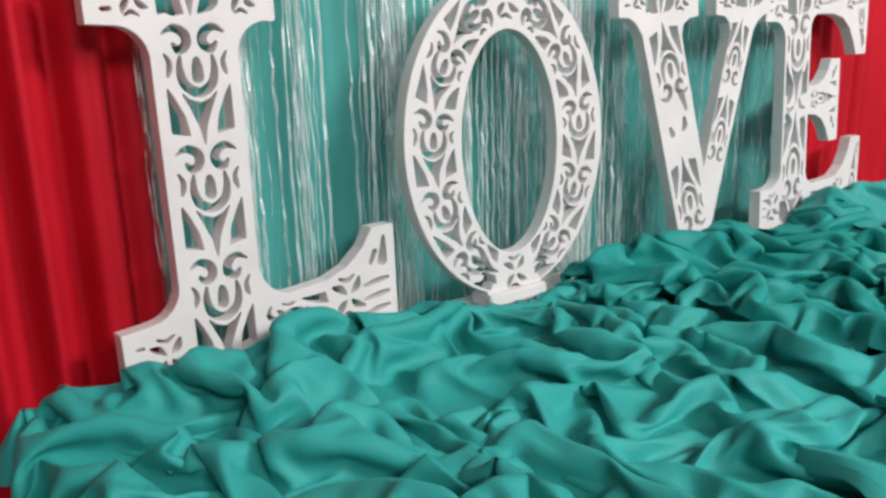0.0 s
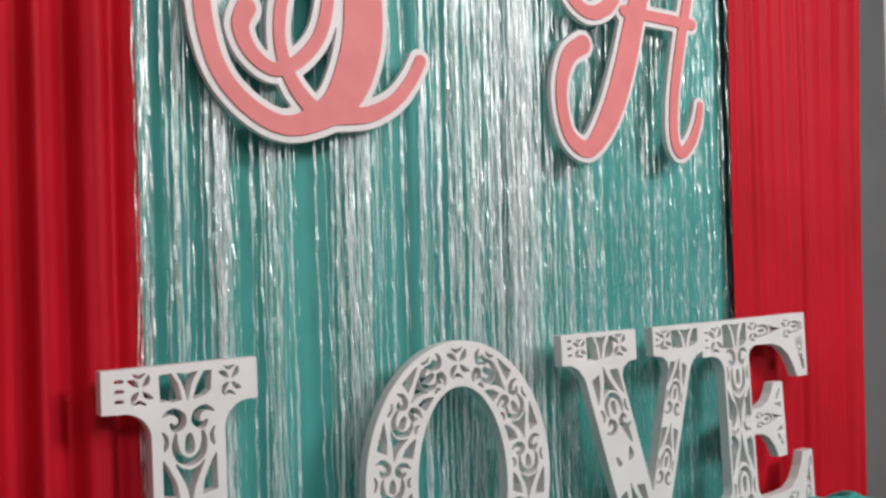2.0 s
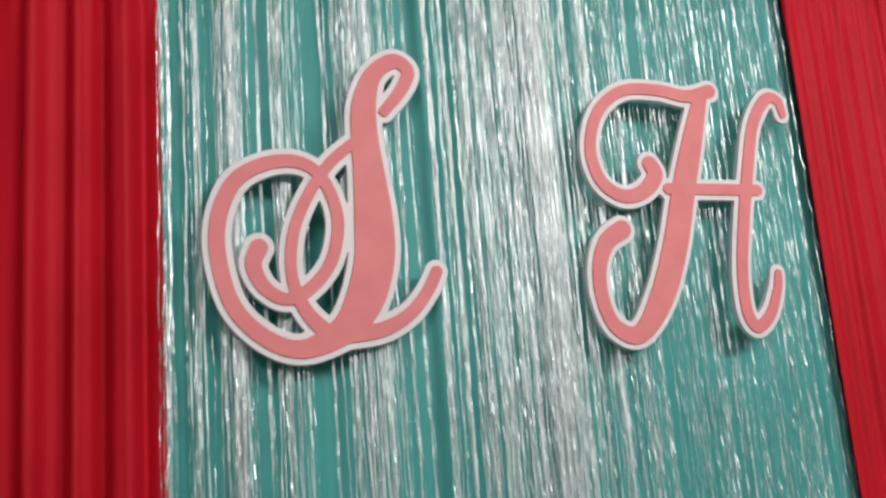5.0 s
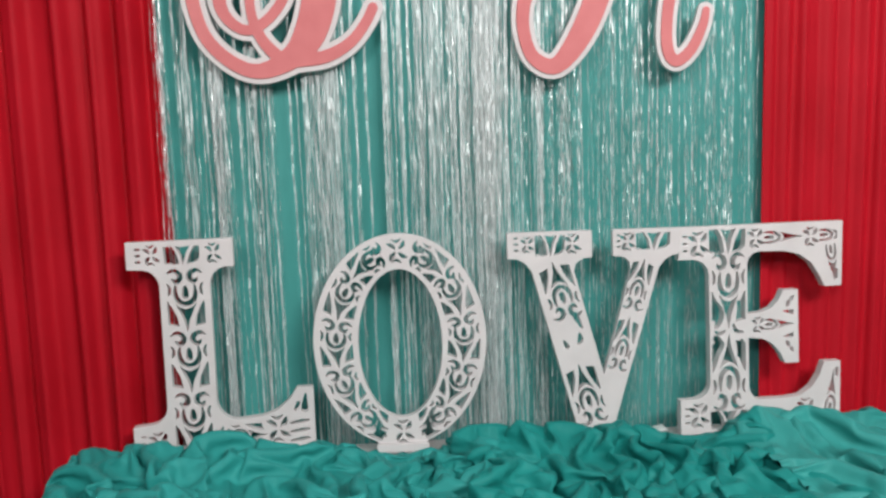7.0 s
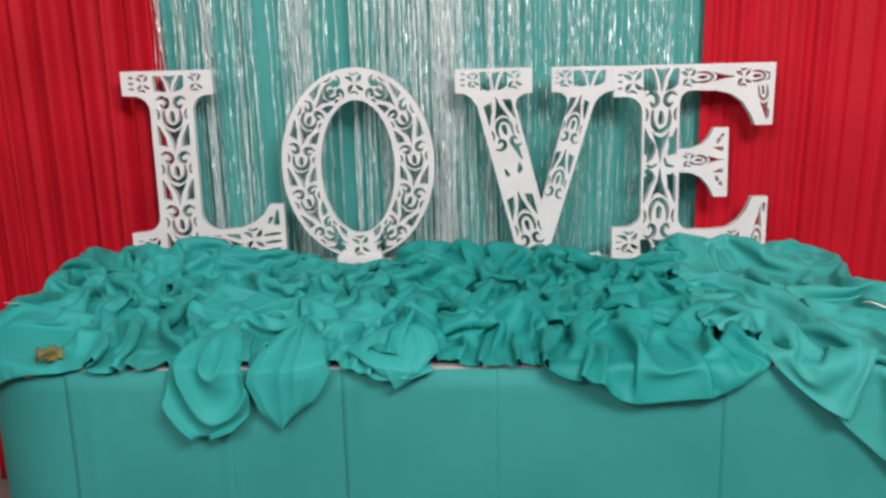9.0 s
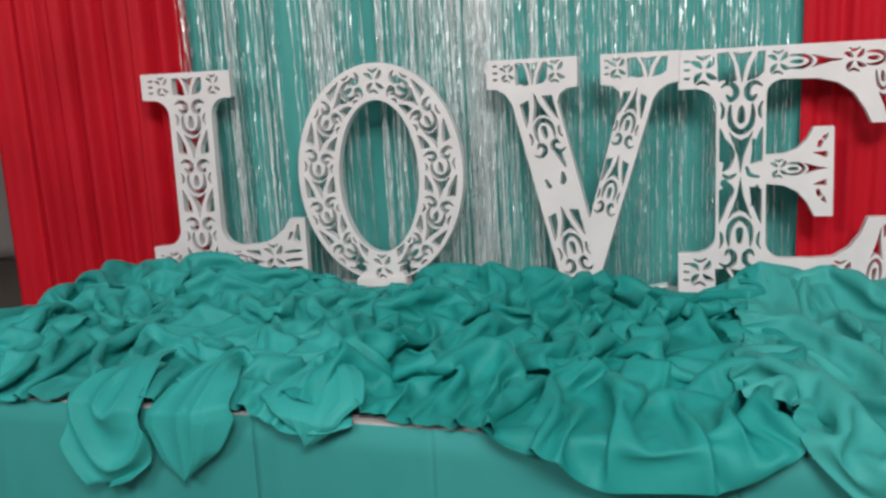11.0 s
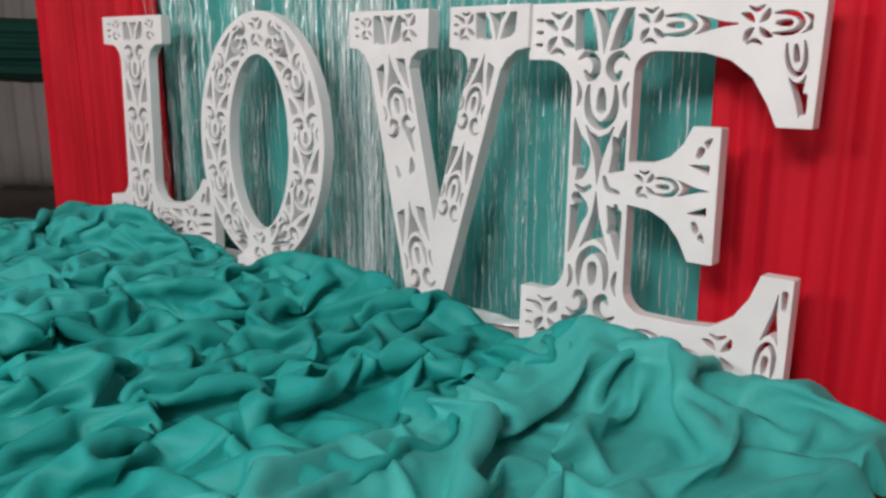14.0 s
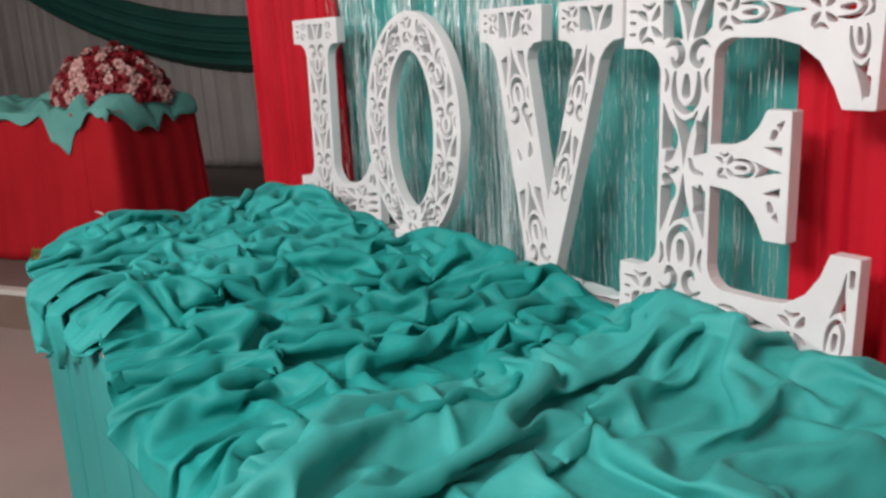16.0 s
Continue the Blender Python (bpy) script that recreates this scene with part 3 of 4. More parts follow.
# ---- script initials on the backdrop ----
def initial(strokes, border, x0, x1, z0, z1, label):
    lines = [smooth_line(s, 6) for s in strokes]
    back, face = Field(x0, x1, z0, z1, 0.003), Field(x0, x1, z0, z1, 0.003)
    for line in lines:
        back.stroke([(x, z, r + border) for x, z, r in line])
        face.stroke(line)
    thing = tagged(new("wall_letter"), label, "wall letter", "script initials on the backdrop")
    plate = new("border", back.board("border", 0.014, WHITE))
    plate.location = (0, 0.044, 0)
    top = new("face", face.board("face", 0.0038, PINK, 0.0006))
    top.location = (0, 0.0398, 0)
    top["label"] = "salmon pink painted face"
    plate.parent = top.parent = thing
    return thing


S_MAIN = [(0.521, 2.125, 0.011), (0.563, 2.177, 0.013), (0.577, 2.217, 0.014), (0.547, 2.236, 0.016), (0.503, 2.204, 0.018), (0.48, 2.136, 0.025),
          (0.478, 2.062, 0.028), (0.483, 1.979, 0.033), (0.486, 1.897, 0.039), (0.482, 1.816, 0.04), (0.457, 1.737, 0.037), (0.414, 1.683, 0.027),
          (0.339, 1.651, 0.018), (0.275, 1.67, 0.016), (0.216, 1.728, 0.015), (0.189, 1.811, 0.015), (0.187, 1.895, 0.015), (0.217, 1.972, 0.015)]
S_LOOP = [(0.217, 1.972, 0.015), (0.272, 2.009, 0.014), (0.334, 2.017, 0.013), (0.38, 1.993, 0.012), (0.407, 1.939, 0.012), (0.414, 1.882, 0.012),
          (0.396, 1.814, 0.012), (0.354, 1.765, 0.012), (0.309, 1.746, 0.012), (0.269, 1.77, 0.013), (0.25, 1.812, 0.015), (0.261, 1.846, 0.017)]
S_INNER = [(0.467, 2.067, 0.011), (0.404, 2.014, 0.011), (0.355, 1.942, 0.011), (0.326, 1.868, 0.011), (0.321, 1.791, 0.011), (0.342, 1.727, 0.013),
           (0.379, 1.684, 0.015), (0.413, 1.667, 0.013)]
S_TAIL = [(0.419, 1.672, 0.015), (0.491, 1.681, 0.015), (0.548, 1.71, 0.013), (0.586, 1.753, 0.012), (0.607, 1.791, 0.012)]
H_FLAG = [(1.119, 2.021, 0.018), (1.129, 1.994, 0.019), (1.096, 1.958, 0.017), (1.044, 1.947, 0.015), (0.993, 1.983, 0.014), (0.978, 2.06, 0.013),
          (1.009, 2.143, 0.013), (1.075, 2.192, 0.013), (1.164, 2.196, 0.014), (1.237, 2.184, 0.015), (1.3, 2.199, 0.016)]
H_STEM = [(1.275, 2.188, 0.017), (1.235, 2.073, 0.025), (1.195, 1.955, 0.029), (1.155, 1.828, 0.03), (1.107, 1.72, 0.028), (1.046, 1.646, 0.02),
          (0.991, 1.663, 0.016), (0.967, 1.721, 0.015), (0.967, 1.788, 0.016), (0.991, 1.845, 0.019), (1.031, 1.872, 0.021)]
H_BAR = [(1.159, 1.964, 0.013), (1.391, 1.961, 0.013)]
H_RIGHT = [(1.494, 2.148, 0.01), (1.485, 2.183, 0.012), (1.45, 2.183, 0.014), (1.405, 2.117, 0.014), (1.373, 2.008, 0.015), (1.343, 1.889, 0.015),
           (1.32, 1.774, 0.014), (1.318, 1.683, 0.014), (1.34, 1.648, 0.014), (1.378, 1.675, 0.013), (1.406, 1.731, 0.011), (1.414, 1.767, 0.009)]
initial([S_MAIN + S_LOOP[1:], S_INNER, S_TAIL], 0.0125, 0.1, 0.7, 1.55, 2.35, "salmon pink script letter S with a white border on the fringe")
initial([H_FLAG, H_STEM, H_BAR, H_RIGHT], 0.0115, 0.9, 1.6, 1.55, 2.35, "salmon pink script letter H with a white border on the fringe")


# ---- the table ----
TX0, TX1, TY0, TY1 = -0.115, 1.87, -0.805, 0.045
R_FRONT = 0.3      # the table's wide rounded front corner


def rounded(x0, x1, y0, y1, r, n=8, front=None):
    f = front or r
    return arc(x1 - r, y1 - r, r, r, 0, 90, n) + arc(x0 + r, y1 - r, r, r, 90, 180, n) + arc(x0 + f, y0 + f, f, f, 180, 270, n) + arc(x1 - r, y0 + r, r, r, 270, 360, n)


def slab(points, z0, z1, bevel=0.004):
    bm = bmesh.new()
    face = bm.faces.new([bm.verts.new((x, y, z0)) for x, y in points])
    up = bmesh.ops.extrude_face_region(bm, geom=[face])["geom"]
    bmesh.ops.translate(bm, verts=[v for v in up if isinstance(v, bmesh.types.BMVert)], vec=(0, 0, z1 - z0))
    bmesh.ops.recalc_face_normals(bm, faces=bm.faces)
    rims = [e for e in bm.edges if e.calc_face_angle(0) > 1.2]
    bmesh.ops.bevel(bm, geom=rims, offset=bevel, segments=2, affect="EDGES")
    return bm


table = tagged(new("table"), "long table with a pale worn board top", "table")
part("tabletop", slab(rounded(TX0, TX1, TY0, TY1, 0.13, 14, R_FRONT), Z0 - 0.028, Z0), BOARD, table)
for x in (TX0 + 0.15, TX1 - 0.15):
    for y in (TY0 + 0.12, TY1 - 0.1):
        bm = bmesh.new()
        bmesh.ops.create_cone(bm, segments=16, radius1=0.017, radius2=0.017, depth=Z0 - 0.028, cap_ends=True, matrix=pose(x, y, (Z0 - 0.028) / 2))
        part("leg", bm, METAL, table, smooth=False)


def skirt(name, outline, z0, z1, pleats, depth, material, label, seed, flare=0.012, seams=()):
    """A cloth that hangs round a closed outline."""
    rng = np.random.default_rng(seed)
    p = np.array(outline + outline[:1])
    seg = np.r_[0, np.cumsum(np.hypot(*np.diff(p, axis=0).T))]
    n = int(seg[-1] / 0.012)
    s = np.linspace(0, seg[-1], n)
    x, y = np.interp(s, seg, p[:, 0]), np.interp(s, seg, p[:, 1])
    tx, ty = np.gradient(x), np.gradient(y)
    k = np.hypot(tx, ty) + 1e-9
    nx, ny = ty / k, -tx / k
    rows = []
    w = np.interp(s, np.linspace(0, seg[-1], pleats), rng.uniform(-1, 1, pleats)) + 0.6 * np.sin(s / seg[-1] * 2 * np.pi * pleats)
    for t in np.linspace(0, 1, 16):
        off = 0.004 + flare * t + depth * w * (0.15 + 0.85 * t)
        for q in seams:
            near = np.exp(-(((x - q) / 0.011) ** 2)) * (y < np.min(y) + 0.05)
            off = off - 0.0012 * near + 0.003 * np.exp(-(((x - q - 0.018) / 0.014) ** 2)) * (y < np.min(y) + 0.05)
        rows.append(np.stack([x + nx * off, y + ny * off, np.full(n, z1 + (z0 - z1) * t)], -1))
    thing = tagged(new(name), label, "table skirt")
    rows = np.array(rows)
    cuts = sorted({0, n - 1, *(int(np.argmin(np.abs(x - q) + 9 * (y > np.min(y) + 0.03))) for q in seams)})
    out = np.stack([nx, ny, 0 * nx], -1)
    for k, (a, b) in enumerate(zip(cuts, cuts[1:])):
        lap = (k % 2) * 2
        lo, hi = max(a - lap, 0), min(b + lap, n - 1) + 1
        piece = sheet("panel", rows[:, lo:hi] + out[lo:hi] * 0.0007 * (k % 2), material, 0.0004)
        piece.parent = thing
    return thing


skirt("table_skirt", rounded(TX0 + 0.004, TX1 - 0.004, TY0 + 0.004, TY1 - 0.004, 0.13, 14, R_FRONT), 0.012, Z0 - 0.002, 15, 0.004, TEAL_SKIRT,
      "plain teal skirt hanging to the floor round the table", 4, flare=0.012, seams=(0.19, 0.46, 0.73, 0.98, 1.45))


# ---- crumpled cloth on the table ----
def mound(x):
    """How high the bunched cloth stands in front of the letters."""
    return np.interp(x, [-0.25, -0.05, 0.05, 0.2, 0.42, 0.5, 0.72, 0.8, 0.95, 1.1, 1.25, 1.43, 1.49, 1.56, 1.78, 1.9, 2.1],
                     [0.01, 0.03, 0.04, 0.042, 0.035, 0.004, 0.004, 0.02, 0.025, 0.01, 0.0, 0.006, 0.095, 0.05, 0.045, 0.01, 0.0])


LAID = []


def off_table(x, y):
    """Distance outside the table's rounded outline, and the way out."""
    dx, dy = x - (TX0 + TX1) / 2, y - (TY0 + TY1) / 2
    r = np.where((dx < 0) & (dy < 0), R_FRONT, 0.13)
    qx, qy = np.abs(dx) - (TX1 - TX0) / 2 + r, np.abs(dy) - (TY1 - TY0) / 2 + r
    corner = (qx > 0) & (qy > 0)
    n = np.hypot(np.maximum(qx, 1e-6), np.maximum(qy, 1e-6))
    d = np.where(corner, n, np.maximum(qx, qy)) - r
    gx = np.where(corner, qx / n, qx > qy) * np.sign(dx)
    gy = np.where(corner, qy / n, qx <= qy) * np.sign(dy)
    return d, gx, gy


def pull(Q, a, b, rest, stiff, short=1.0):
    d = Q[b] - Q[a]
    n = np.sqrt((d * d).sum(-1, keepdims=True)) + 1e-9
    e = (n - rest) / n if short == 1.0 else np.minimum((n - rest * short) / n, 0)
    d *= 0.5 * stiff * e
    Q[a] += d
    Q[b] -= d


def settle(P, lx, ly, under, rounds, sweeps, tacked, crisp):
    """Lets a gathered cloth sink and buckle until it lies: threads keep their length, folds stay open."""
    ny, nx = P.shape[:2]
    whole = slice(None)
    ld = np.hypot(lx, ly)
    lyc, ldc = ly[None, :, None], (0.5 * (ld[1:] + ld[:-1]))[None, :, None]

    def pairs(n, k):
        return [(slice(s, n - k, 2 * k), slice(s + k, n, 2 * k)) for s in range(2 * k)]

    V = np.zeros_like(P)
    fixed = P[tacked].copy()
    for it in range(rounds):
        V *= 0.88
        V[..., 2] -= 0.0006
        old = P.copy()
        P = P + V
        for _ in range(sweeps):
            for a, b in pairs(nx, 1):
                pull(P, (whole, a), (whole, b), lx, 0.95)
            for a, b in pairs(ny, 1):
                pull(P, (a, whole), (b, whole), lyc, 0.95)
            for a, b in pairs(ny, 1):
                pull(P, (a, slice(0, nx - 1)), (b, slice(1, nx)), ldc, 0.7)
                pull(P, (a, slice(1, nx)), (b, slice(0, nx - 1)), ldc, 0.7)
            for k, least in crisp:
                for a, b in pairs(nx, k):
                    pull(P, (whole, a), (whole, b), k * lx, 0.4, least)
                for a, b in pairs(ny, k):
                    pull(P, (a, whole), (b, whole), k * lyc, 0.4, least)
            g = under(P)
            d, gx, gy = off_table(P[..., 0], P[..., 1])
            inside = d < 0.016
            up, out = g - P[..., 2], 0.018 - d
            lift = inside & (up > 0) & ((up < out + 0.012) | (d < -0.06))
            push = inside & (up > 0) & ~lift & (P[..., 2] < Z0 + 0.002)
            P[..., 2] = np.where(lift, g, P[..., 2])
            P[..., :2] = np.where(lift[..., None], 0.6 * P[..., :2] + 0.4 * old[..., :2], P[..., :2])
            P[..., 0] += np.where(push, gx * out, 0)
            P[..., 1] += np.where(push, gy * out, 0)
            wall = np.where((P[..., 0] > -0.03) & (P[..., 0] < 1.77), -0.03 - 0.035 * np.exp(-(((P[..., 0] - 0.63) / 0.085) ** 2)), 0.03)
            P[..., 1] = np.minimum(P[..., 1], wall)
            P[tacked] = fixed
        V = np.clip(P - old, -0.012, 0.012)
    return P


def finer(P):
    """Twice as many threads each way."""
    for axis in (0, 1):
        n = P.shape[axis]
        even = np.take(P, range(n), axis)
        half = 0.5 * (np.take(P, range(n - 1), axis) + np.take(P, range(1, n), axis))
        out = np.zeros([2 * n - 1 if a == axis else P.shape[a] for a in range(3)])
        if axis == 0:
            out[0::2], out[1::2] = even, half
        else:
            out[:, 0::2], out[:, 1::2] = even, half
        P = out
    return P


def crumple(name, x0, x1, overhang, along, across, grain, material, label, seed, rise=0.05, pins=10, fold=(34, 75), step=0.03):
    """Cloth gathered on the table by the given ratios, so that it buckles into folds that run along the grain angle."""
    rng = np.random.default_rng(seed)
    nx, ny = int((x1 - x0) * along / step), int(0.82 * across / step)
    u, v = np.meshgrid(np.linspace(0, 1, nx), np.linspace(0, 1, ny))
    X = x0 + (x1 - x0) * u
    yb = -0.035 + 0.07 / (1 + np.exp(-(X - 1.79) / 0.015)) + 0.06 / (1 + np.exp((X + 0.045) / 0.015))
    yf = TY0 - overhang(X)
    Y = yb + (yf - yb) * v
    k = rng.uniform(*fold, 26)
    a = radians(grain) + rng.normal(0, 0.42, 26)
    p = rng.uniform(0, 2 * np.pi, 26)
    w = (fold[0] / k) ** 0.6
    ridge = sum(w[i] * np.sin(k[i] * (np.cos(a[i]) * X + np.sin(a[i]) * Y) + p[i]) for i in range(26)) / np.sqrt((w**2).sum())
    wide = waves(rng, 12, 5, 14)
    shift = waves(rng, 12, 8, 22)
    P = np.stack([X + 0.018 * shift(X, Y), Y + 0.016 * shift(Y, X), Z0 + 0.02 + rise * (np.abs(ridge) * (0.7 + 0.3 * wide(X, Y)) + 0.1)], -1)
    drop = np.maximum(TY0 - 0.02 - Y, 0)
    P[..., 1] += drop
    P[..., 2] -= drop
    lx, ly = (x1 - x0) * along / (nx - 1), (yb - yf)[0] * across / (ny - 1)
    earlier = np.concatenate(LAID) if LAID else np.zeros((0, 3))
    gx, gy = np.arange(-0.4, 2.3, 0.03), np.arange(-1.1, 0.2, 0.03)
    lay = np.full((len(gy), len(gx)), Z0 + 0.004)
    if len(earlier):
        np.maximum.at(lay, (np.clip(((earlier[:, 1] + 1.1) / 0.03).astype(int), 0, len(gy) - 1), np.clip(((earlier[:, 0] + 0.4) / 0.03).astype(int), 0, len(gx) - 1)), earlier[:, 2])

    lay = Z0 + 0.004 + 0.6 * (lay - Z0 - 0.004)

    def under(Q):
        i = np.clip(((Q[..., 0] + 0.4) / 0.03).astype(int), 0, len(gx) - 1)
        j = np.clip(((Q[..., 1] + 1.1) / 0.03).astype(int), 0, len(gy) - 1)
        return np.maximum(lay[j, i] + 0.002, Z0 + 0.005 + mound(Q[..., 0]) * np.exp(-(((Q[..., 1] + 0.1) / 0.055) ** 2))
                          + 0.05 * np.exp(-(((Q[..., 0] - 0.03) / 0.15) ** 2) - ((Q[..., 1] + 0.58) / 0.13) ** 2))

    def edge_tacks(m, n, every):
        t = np.zeros((m, n), bool)
        t[0, ::every] = True
        t[::every, 0] = t[::every, -1] = True
        return t

    t0 = edge_tacks(ny, nx, 3)
    t0[rng.integers(2, ny - 3, pins), rng.integers(2, nx - 2, pins)] = True
    t0 &= off_table(P[..., 0], P[..., 1])[0] < -0.03
    cols = np.cumsum(rng.integers(2, 5, nx))
    cols = cols[cols < nx - 1]
    cols = cols[X[0, cols] > 0.2]
    t0[np.argmin(np.abs(Y - (TY0 + 0.02)), axis=0)[cols], cols] = True
    P[..., 2] = np.where(t0, under(P) + 0.004, P[..., 2])
    for side, here in ((0, x0 < TX0), (-1, x1 > TX1)):
        if here:
            t0[::5, side] = Y[::5, side] > TY0 + 0.1
            P[..., side, 2] = np.where(t0[:, side], Z0 - 0.02, P[..., side, 2])
    P = settle(P, lx, ly, under, 80, 12, t0, ((2, 0.46), (3, 0.36)))
    P = finer(P)
    P += rng.normal(0, 0.0012, P.shape)
    t1 = np.zeros(P.shape[:2], bool)
    t1[::2, ::2] = t0
    P = settle(P, lx / 2, np.repeat(ly / 2, 2)[:-1], under, 30, 14, t1, ((2, 0.4), (4, 0.3)))
    for _ in range(2):
        soft = P.copy()
        soft[1:-1, 1:-1] = (P[:-2, 1:-1] + P[2:, 1:-1] + P[1:-1, :-2] + P[1:-1, 2:]) / 4
        P = P + 0.45 * (P - soft)
    flat = 1 - 0.75 * np.exp(-(((P[..., 0] - 0.63) / 0.13) ** 2)) / (1 + np.exp(-(P[..., 1] + 0.17) / 0.025))
    flat *= 1 - 0.8 * np.exp(-(((P[..., 0] - 1.32) / 0.1) ** 2)) / (1 + np.exp(-(P[..., 1] + 0.14) / 0.02))
    P[..., 2] = np.where(P[..., 2] > Z0, Z0 + 0.004 + (P[..., 2] - Z0 - 0.004) * flat, P[..., 2])
    on_top = (off_table(P[..., 0], P[..., 1])[0] < 0.005) & (P[..., 2] > Z0 - 0.02)
    P[..., 2] = np.where(on_top, np.maximum(P[..., 2], Z0 + 0.004), P[..., 2])
    LAID.append(P.reshape(-1, 3))
    return tagged(sheet(name, P, material, 0.0007, 1), label, "cloth", "crumpled cloths on the table")


def reach(xs, ys):
    return lambda x: np.interp(x, xs, ys)


left_cloth = crumple("crumpled_cloth", -0.165, 0.86, reach([-0.2, 0.0, 0.12, 0.26, 0.36, 0.7, 0.8, 0.88], [-0.14, -0.06, 0.01, 0.0, -0.01, 0.0, 0.03, 0.0]),
                     1.72, 1.36, 15, TEAL, "crumpled teal cloth, gathered in folds and spilling over the table edge", 11, pins=14)
crumple("crumpled_cloth", 0.78, 1.5, reach([0.76, 0.9, 0.95, 1.05, 1.15, 1.2, 1.3, 1.4, 1.5], [0.03, -0.01, -0.01, 0.0, 0.015, 0.03, 0.07, 0.05, -0.02]),
        1.85, 1.36, -18, TEAL_DEEP, "deep teal cloth, tightly crumpled across the middle of the table", 12, pins=14)
crumple("crumpled_cloth", 1.43, 1.9, reach([1.36, 1.5, 1.54, 1.72, 2.0], [-0.06, -0.04, 0.03, 0.17, 0.2]),
        1.5, 1.2, -30, TEAL_PALE, "paler teal cloth in broad loose folds over the table end", 13, rise=0.05, pins=10, fold=(24, 54))


def hanging_fold(x, wide, drop, point, lean, pleats, seed, ring=0.0):
    """A loose end of the cloth tipped over the table's edge: pinched above, full below, ending in a point or a round loop."""
    rng = np.random.default_rng(seed)
    u, v = np.meshgrid(np.linspace(-1, 1, 70), np.linspace(0, 1, 70))
    # down the cloth: over the tabletop, round the brink, then down in front of the skirt
    s = v * (drop + 0.17)
    over = np.clip(s / 0.17, 0, 1)
    down = np.maximum(s - 0.17, 0)
    if point:
        full = np.interp(v, [0, 0.2, 0.45, 0.66, 0.85, 1], [0.06, 0.22, 0.72, 1, 0.62, 0.03])
    else:
        full = np.interp(v, [0, 0.2, 0.45, 0.66, 0.85, 0.95, 1], [0.06, 0.22, 0.68, 1, 0.95, 0.68, 0.3])
    full = full * (1 + 0.07 * np.sin(11 * v + 2 * seed + u))
    px = x + lean * v**1.5 + wide / 2 * u * full
    turn = pleats * (u + 0.12 * np.sin(5 * v + seed)) + rng.uniform(0, 3)
    crease = 1 - np.abs(np.sin(turn)) ** 0.7 + 0.35 * (1 - np.abs(np.sin(2.3 * turn + 1)))
    rings = 1 - np.abs(np.sin(ring * np.hypot(u * 0.9, (v - 0.45) * 1.9) + 0.4 * np.sin(3 * u + seed) + 0.9 * np.sin(2.2 * u + 3.9 * v))) ** 0.7 if ring else 0
    bulge = 0.012 * (1 - u**2) + 0.017 * crease * np.interp(v, [0, 0.3, 0.7, 1], [1, 1, 0.7, 0.15]) * (0.15 if ring else 1) + 0.024 * rings * np.interp(v, [0.3, 0.5], [0, 1])
    py = TY0 + 0.15 - 0.172 * over - bulge * np.interp(v, [0, 0.5, 0.65], [0.2, 0.7, 1])
    pz = Z0 + 0.03 + 0.02 * np.sin(np.pi * np.clip(over, 0, 0.8)) - 0.03 * over**4 - down + bulge * (1 - over) * 1.2 + 0.012 * u * np.sin(4 * v + seed)
    ob = sheet("hanging_fold", np.stack([px, py, pz], -1), TEAL, 0.0012)
    ob.parent = left_cloth
    return ob


hanging_fold(0.475, 0.165, 0.135, False, -0.04, 1.6, 2, ring=8.0)
hanging_fold(0.625, 0.17, 0.12, True, -0.03, 2.2, 5)
hanging_fold(0.81, 0.17, 0.035, True, 0.0, 2.4, 7)


# ---- the dim end of the hall: a stage with a second table ----
AX, AY = Vector((0.838, 0.545, 0)), Vector((-0.545, 0.838, 0))     # along the stage's edge, and away from it
HALL = Matrix(((AX.x, AY.x, 0, -1.875), (AX.y, AY.y, 0, -0.162), (0, 0, 1, 0), (0, 0, 0, 1)))    # from the red table's front corner


def hall(ob):
    ob.matrix_world = HALL @ ob.matrix_world
    return ob


stage = hall(structure("stage", box(bmesh.new(), -5.5, 1.05, -0.46, 3.4, 0, 0.185), STAGE, "low brown stage platform in the dim hall"))
hall(structure("stage_riser", box(bmesh.new(), -5.5, 1.05, -0.466, -0.46, 0, 0.165), STEP, "brown stage riser"))
hall(structure("stage_nosing", box(bmesh.new(), -5.5, 1.06, -0.478, -0.42, 0.165, 0.191, 0.004), NOSE, "pale nosing along the stage"))
hall(structure("wall_stage", box(bmesh.new(), -7, 3.0, 2.75, 2.85, 0.185, 3.45), WALL))


def drape(name, x0, x1, z0, z1, y, count, depth, material, seed, label):
    ob = curtain(name, x0, x1, z0, z1, y, count, depth, material, seed, label)
    return hall(ob)


drape("wall_drape", -5.5, 2.4, 0.21, 3.3, 2.7, 42, 0.022, CREAM, 31, "pale cloth drape hanging along the dim hall wall")


def swag(x0, x1, ztop0, ztop1, sag, width, y, seed, label):
    """A cloth garland slung between two points of the wall."""
    rng = np.random.default_rng(seed)
    s = np.linspace(0, 1, 80)[None, :]
    t = np.linspace(0, 1, 40)[:, None]
    x = x0 + (x1 - x0) * s + 0 * t
    wide = width * (0.45 + 0.55 * np.sin(np.pi * s) ** 0.7)
    zc = ztop0 + (ztop1 - ztop0) * s - sag * 4 * s * (1 - s)
    z = zc - (t - 0.5) * wide
    ph = rng.uniform(0, 6)
    yy = y - 0.10 * np.sin(np.pi * t) ** 0.6 - 0.018 * np.sin(26 * t + 2.0 * s + ph) - 0.01 * np.sin(47 * t - 3 * s)
    return hall(tagged(sheet("swag", np.stack([x, yy + 0 * s, z], -1), DARKGREEN, 0.003), label, "swag", "green swags on the wall"))


